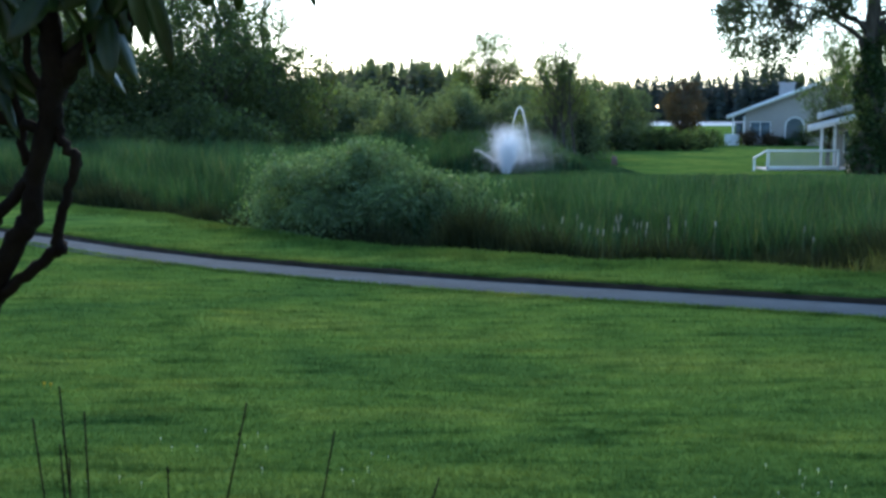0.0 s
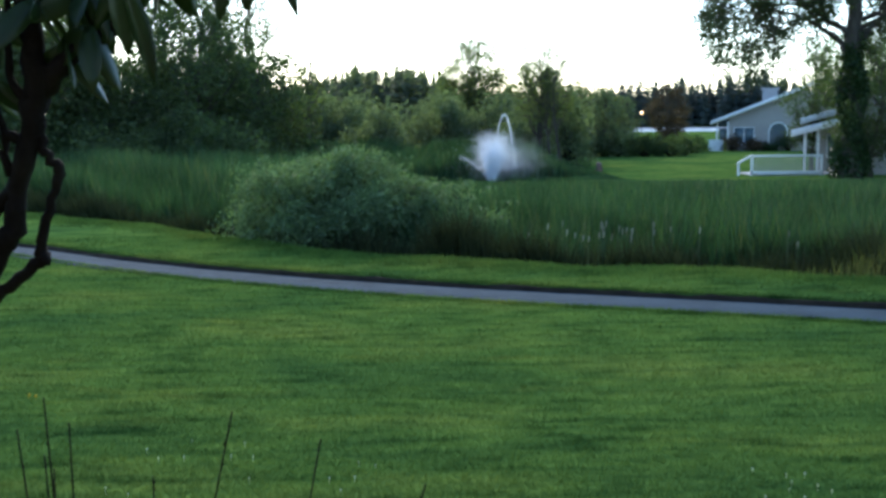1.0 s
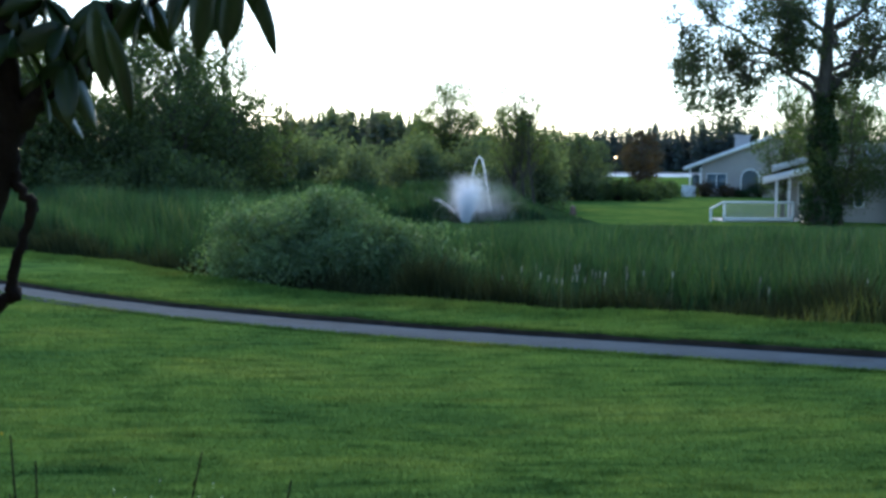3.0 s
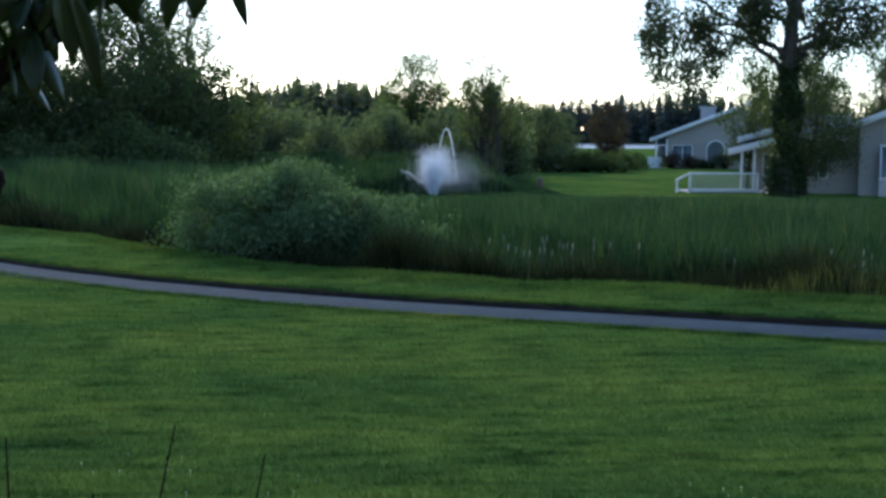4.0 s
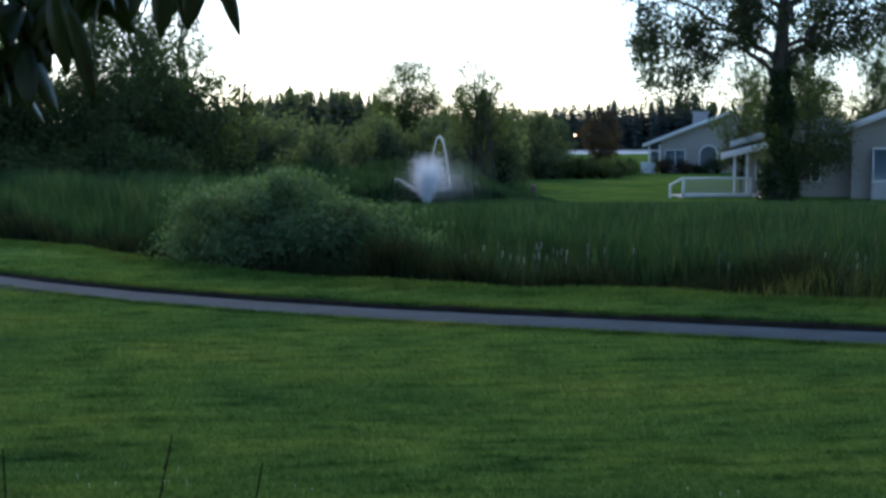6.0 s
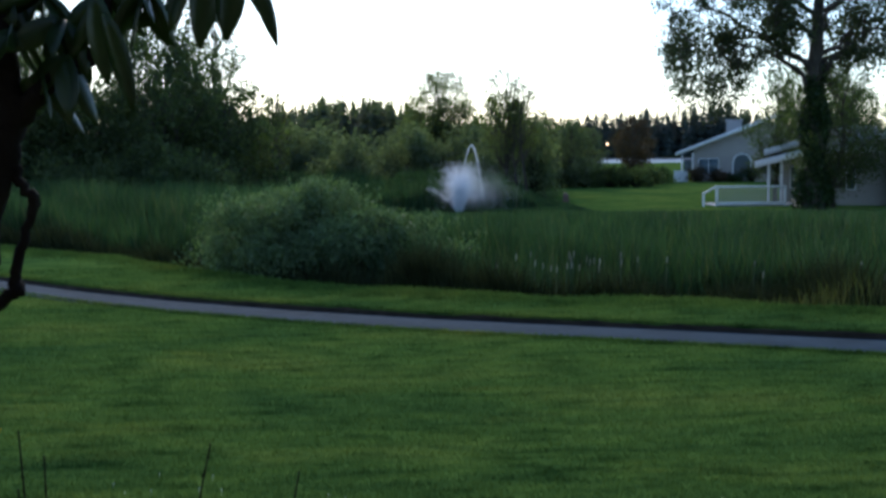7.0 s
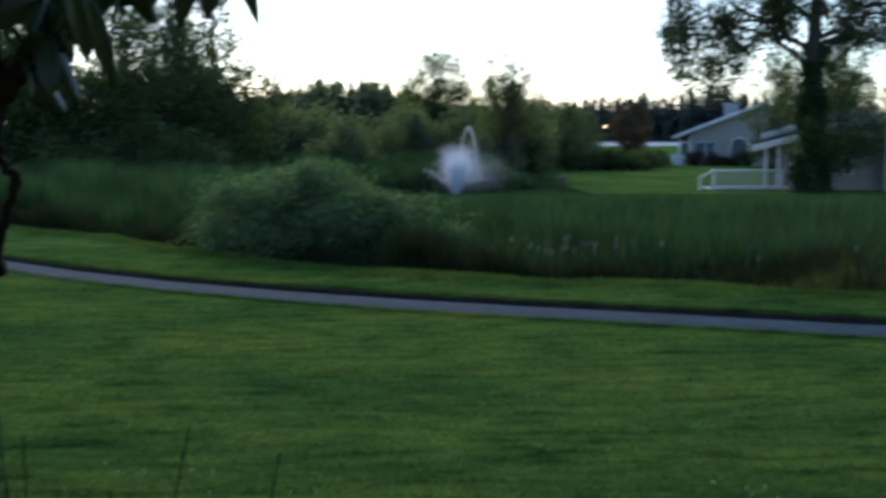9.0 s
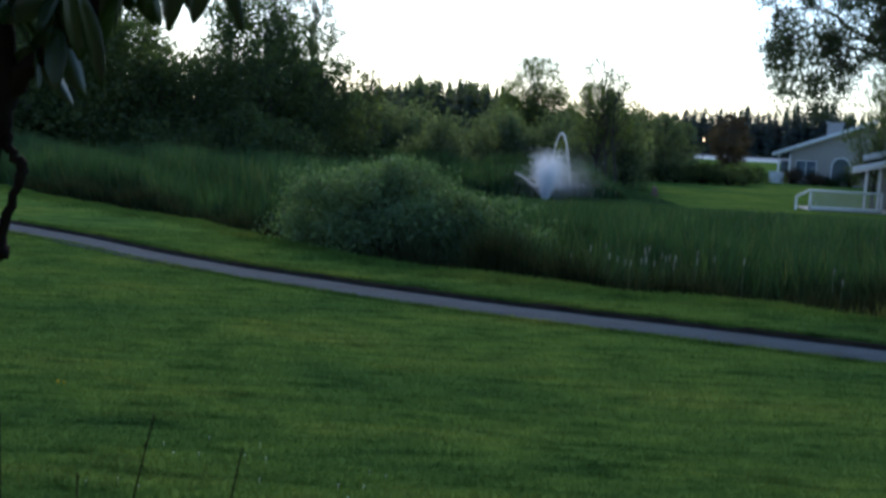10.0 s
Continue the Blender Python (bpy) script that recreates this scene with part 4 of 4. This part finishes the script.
# ---- fountain ----
def fountain():
    r = np.random.default_rng(600)
    d = 51.0
    x0 = 2.81
    t = thing("fountain", (x0, d, -0.76), "floating pond fountain with white spray", "fountain")
    v, f = tube([(0, 0, -0.15), (0, 0, -0.02), (0, 0, 0.02), (0, 0, 0.03)], [0.42, 0.45, 0.35, 0.1], 16)
    under("float", mesh_of("float", v, f, M_SOIL, True), t, "dark floating collar")
    v, f = tube([(0, 0, 0.0), (0, 0, 0.12)], [0.06, 0.04], 10)
    under("nozzle", mesh_of("nozzle", v, f, M_CHIM, True), t)

    def jet(name, n, vx, vy, vz, jitter, size, life=1.0, t0=0.0, fade=1.0):
        s = (t0 + (1 - t0) * r.uniform(0, 1, n) ** fade) * life
        g = 9.8
        jx = r.normal(0, jitter, (n, 3)) * s[:, None]
        p = np.stack([vx * s, vy * s, 0.08 + vz * s - 0.5 * g * s * s], 1) + jx
        ok = p[:, 2] > 0
        p, s = p[ok], s[ok]
        me = leaf_mesh(name, p, size, r, M_DROP, 0.5, 0.3)
        return tagged(under(name, me, t), kind="stuff")

    jet("arch_jet", 3400, 0.72, 0.1, 7.8, 0.02, 0.027, 1.5)
    jet("side_jet", 620, -3.0, 0.1, 4.9, 0.12, 0.03, 0.47, fade=1.4)
    jet("side_jet", 260, 3.0, 0.1, 4.2, 0.25, 0.028, 0.66)
    n = 52000
    a = r.uniform(0, 2 * np.pi, n)
    k = 1.5 * r.uniform(0, 1, n) ** 0.6
    vz = r.uniform(5.0, 6.95, n)
    h = vz * vz / 19.6 * r.uniform(0, 0.98, n)
    rise = (r.uniform(0, 1, n) < 0.75) | (h < 0.7)
    root = np.sqrt(vz * vz - 19.6 * h)
    s = np.where(rise, vz - root, vz + root) / 9.8
    k = np.where(rise, k, k * 0.6)
    p = np.stack([k * np.cos(a) * s + 0.16 * s, k * np.sin(a) * s, 0.08 + h], 1)
    p += r.normal(0, 1, p.shape) * (0.15, 0.15, 0.07) * (0.15 + 0.85 * np.clip(h / 0.9, 0, 1))[:, None]
    p = p[p[:, 2] > 0.05]
    tagged(under("spray", leaf_mesh("spray", p, 0.032, r, M_DROP, 0.5), t, "fine white spray of drops"), kind="stuff")
    n = 20000
    p = r.normal(0, 1, (n, 3)) * (0.8, 0.6, 0.5) + (0.6, 0, 1.15)
    p = p[p[:, 2] > 0.05]
    tagged(under("mist", leaf_mesh("mist", p, 0.016, r, M_DROP, 0.6), t, "thin drifting mist"), kind="stuff")


fountain()


# ---- the shrub and stems close to the camera ----
def near_shrub():
    r = np.random.default_rng(700)
    t = thing("leathery_shrub", (-1.05, 2.05, 0), "dark crooked evergreen shrub with large hanging leaves", "shrub")
    o = np.array([-1.05, 2.05, 0])
    def branch(p, w):
        """A crooked, knobbly branch along a few bends."""
        p = np.array(p) - o
        n = len(p)
        k = np.linspace(0, n - 1, n * 3)
        q = np.stack([np.interp(k, np.arange(n), p[:, c]) for c in range(3)], 1)
        q[1:-1] = (q[:-2] + 2 * q[1:-1] + q[2:]) / 4 + r.normal(0, 0.0025, (len(q) - 2, 3))
        v, f = tube(q, np.interp(k, np.arange(n), w), 10, 0.07, r)
        under("branch", mesh_of("branch", v, f, M_TWIG, True), t)

    branch([(-1.05, 2.05, 0.0), (-1.0, 2.02, 0.8), (-0.93, 2.0, 1.6), (-0.79, 2.0, 2.01), (-0.747, 2.0, 2.07), (-0.722, 2.0, 2.112), (-0.717, 2.0, 2.165), (-0.695, 2.0, 2.235), (-0.68, 2.0, 2.3), (-0.668, 2.0, 2.351), (-0.672, 2.0, 2.42), (-0.68, 2.0, 2.49), (-0.697, 2.0, 2.62)],
           [0.05, 0.042, 0.034, 0.022, 0.02, 0.021, 0.017, 0.019, 0.022, 0.025, 0.021, 0.018, 0.012])
    branch([(-0.96, 2.0, 1.45), (-0.88, 1.98, 1.8), (-0.781, 2.0, 1.978), (-0.744, 2.0, 2.005), (-0.689, 2.0, 2.05), (-0.671, 2.0, 2.06), (-0.676, 2.0, 2.075), (-0.662, 2.0, 2.13), (-0.645, 2.0, 2.188), (-0.634, 2.0, 2.214), (-0.648, 2.0, 2.23), (-0.664, 2.0, 2.25), (-0.676, 2.0, 2.29)],
           [0.022, 0.018, 0.012, 0.011, 0.011, 0.014, 0.01, 0.009, 0.008, 0.0105, 0.009, 0.009, 0.009])
    branch([(-0.68, 2.0, 2.335), (-0.635, 2.0, 2.385), (-0.587, 2.0, 2.431), (-0.54, 2.0, 2.448), (-0.516, 2.0, 2.476), (-0.498, 2.0, 2.56)],
           [0.02, 0.019, 0.017, 0.014, 0.011, 0.008])
    branch([(-0.722, 2.0, 2.205), (-0.73, 2.0, 2.27), (-0.742, 2.0, 2.322), (-0.763, 2.0, 2.37), (-0.8, 2.0, 2.42)],
           [0.009, 0.008, 0.008, 0.007, 0.005])
    branch([(-0.685, 2.0, 2.33), (-0.711, 2.0, 2.37), (-0.717, 2.0, 2.431), (-0.717, 2.0, 2.49), (-0.712, 2.0, 2.6)],
           [0.009, 0.007, 0.007, 0.006, 0.005])
    branch([(-0.516, 2.0, 2.476), (-0.42, 1.92, 2.55), (-0.3, 1.8, 2.59), (-0.22, 1.71, 2.57)],
           [0.008, 0.006, 0.005, 0.003])
    branch([(-0.9, 2.0, 1.9), (-0.8, 2.0, 2.088), (-0.775, 2.0, 2.118), (-0.737, 2.0, 2.165), (-0.713, 2.0, 2.195)],
           [0.016, 0.012, 0.012, 0.011, 0.01])
    branch([(-0.88, 2.0, 2.24), (-0.8, 2.0, 2.29), (-0.73, 2.0, 2.28), (-0.695, 2.0, 2.26)],
           [0.014, 0.013, 0.012, 0.008])

    def leaf(at, d, length, wide, twist):
        """A long leaf with a raised midrib and drooping tip, hanging from its stalk."""
        d = np.asarray(d, float) / np.linalg.norm(d)
        s = np.cross(d, (math.cos(twist), math.sin(twist), 0.2))
        s /= np.linalg.norm(s)
        h = np.cross(s, d)
        rows = []
        for u in np.linspace(0, 1, 7):
            wv = wide * math.sin(math.pi * (0.06 + 0.92 * u)) ** 0.8 * 0.5
            c = np.asarray(at) + d * length * u - np.array([0, 0, 0.12 * length * u * u])
            rows += [c - s * wv + h * wv * 0.35, c, c + s * wv + h * wv * 0.35]
        f = []
        for i in range(6):
            b = i * 3
            f += [(b, b + 1, b + 4, b + 3), (b + 1, b + 2, b + 5, b + 4)]
        ob = under("leaf", mesh_of("leaf", np.array(rows) - o, f, M_RHODO, True), t)
        md = ob.modifiers.new("thick", "SOLIDIFY")
        md.thickness = 0.0012
        return ob

    hubs = [((-0.5, 2.0, 2.56), 7), ((-0.58, 2.0, 2.52), 8), ((-0.62, 2.03, 2.57), 8), ((-0.7, 2.02, 2.58), 9), ((-0.77, 2.02, 2.5), 9), ((-0.8, 2.0, 2.42), 8), ((-0.42, 1.92, 2.56), 7), ((-0.32, 1.82, 2.6), 7),
            ((-0.86, 2.0, 2.5), 9), ((-0.7, 2.05, 2.64), 8), ((-0.76, 2.0, 2.37), 6), ((-0.65, 1.96, 2.5), 7), ((-0.25, 1.74, 2.6), 4), ((-0.57, 1.98, 2.46), 5), ((-0.62, 2.0, 2.43), 5)]
    for (x, y, z), k in hubs:
        for i in range(int(k * 0.78)):
            a = i * 2.4 + r.uniform(0, 1)
            leaf((x, y, z), (math.cos(a) * 0.6, math.sin(a) * 0.6, r.uniform(-1.3, -0.2)), r.uniform(0.08, 0.125), r.uniform(0.034, 0.048), r.uniform(0, 6))
    # crown leaves out of view overhead, added to shade the branches below
    n = 420
    at = np.stack([r.uniform(-1.6, -0.35, n), r.uniform(1.6, 2.6, n), r.uniform(2.68, 3.3, n)], 1) - o
    under("unseen_foliage", leaf_mesh("unseen_foliage", at, 0.13, r, M_RHODO, 0.35, 0.8), t)
    # the leaves that hang clear of the rest
    leaf((-0.222, 1.7, 2.56), (0.33, 0.0, -0.9), 0.105, 0.024, 1.5)
    leaf((-0.44, 1.72, 2.5), (0.3, 0.0, -1), 0.135, 0.034, 1.3)
    leaf((-0.455, 1.73, 2.53), (0.12, 0.0, -1), 0.12, 0.04, 1.7)
    leaf((-0.29, 1.72, 2.58), (-0.1, 0.0, -1), 0.12, 0.04, 1.6)
    leaf((-0.25, 1.71, 2.57), (-0.12, 0.0, -1), 0.1, 0.045, 1.4)


near_shrub()


def stem_plant(x, y, top, lean, seed, label):
    r = np.random.default_rng(seed)
    t = thing("dry_stem", (x, y, 0), label, "plant", "dry stems")
    p = np.array([(-lean * (1 - u) + r.normal(0, 0.0015), 0, top * u) for u in np.linspace(0, 1, 14)])
    v, f = tube(p, np.linspace(0.0042, 0.0014, 14), 6)
    under("stalk", mesh_of("stalk", v, f, M_STEM, True), t)
    n = 14
    u = r.uniform(0.86, 1, n)
    at = np.stack([np.interp(u, np.linspace(0, 1, 14), p[:, 0]) + r.normal(0, 0.001, n), r.normal(0, 0.001, n), u * top], 1)
    under("seed_head", leaf_mesh("seed_head", at, 0.009, r, M_STEM, 0.25, -4.0), t)["kind"] = "stuff"


for i, (x, y, top, lean) in enumerate([(-0.29, 1.66, 1.87, 0.42), (-0.17, 1.72, 1.81, 0.3), (-0.58, 1.7, 1.885, -0.1), (-0.545, 1.7, 1.845, -0.06), (-0.63, 1.72, 1.83, -0.16),
                                       (-0.6, 1.75, 1.78, -0.08), (-0.565, 1.68, 1.78, -0.03), (-0.42, 1.7, 1.76, 0.0), (-0.01, 1.74, 1.73, 0.4)]):
    stem_plant(x, y, top, lean, 800 + i, "thin dry grass stem rising above the lawn")


# an unseen wall and eaves behind the camera, added to darken the near shrub
def shade_house():
    h = thing("house", (0, -1.3, 0), "unseen brown board wall and wide eaves added to shade the near shrub", "house")
    wall = under("wall", bevelled("wall", [box(-9, -0.25, 0, 9, 0, 5.4)], M_OUTER, 0.02), h)
    me = bevelled("board", [box(-0.115, 0.0, 0.1, 0.115, 0.02, 3.3)], M_OUTER, 0.003)
    for k in range(72):
        under("board", me, wall).location = (-8.9 + k * 0.25, 0, 0)
    under("eaves", bevelled("eaves", [box(-9.3, -0.3, 3.4, 9.3, 1.75, 3.52)], M_OUTER, 0.01), h, "unseen dark boarded eaves added for shade")
    under("fascia", bevelled("fascia", [box(-9.3, 1.755, 3.34, 9.3, 1.8, 3.62)], M_WHITE, 0.006), h, "white painted fascia board")


shade_house()
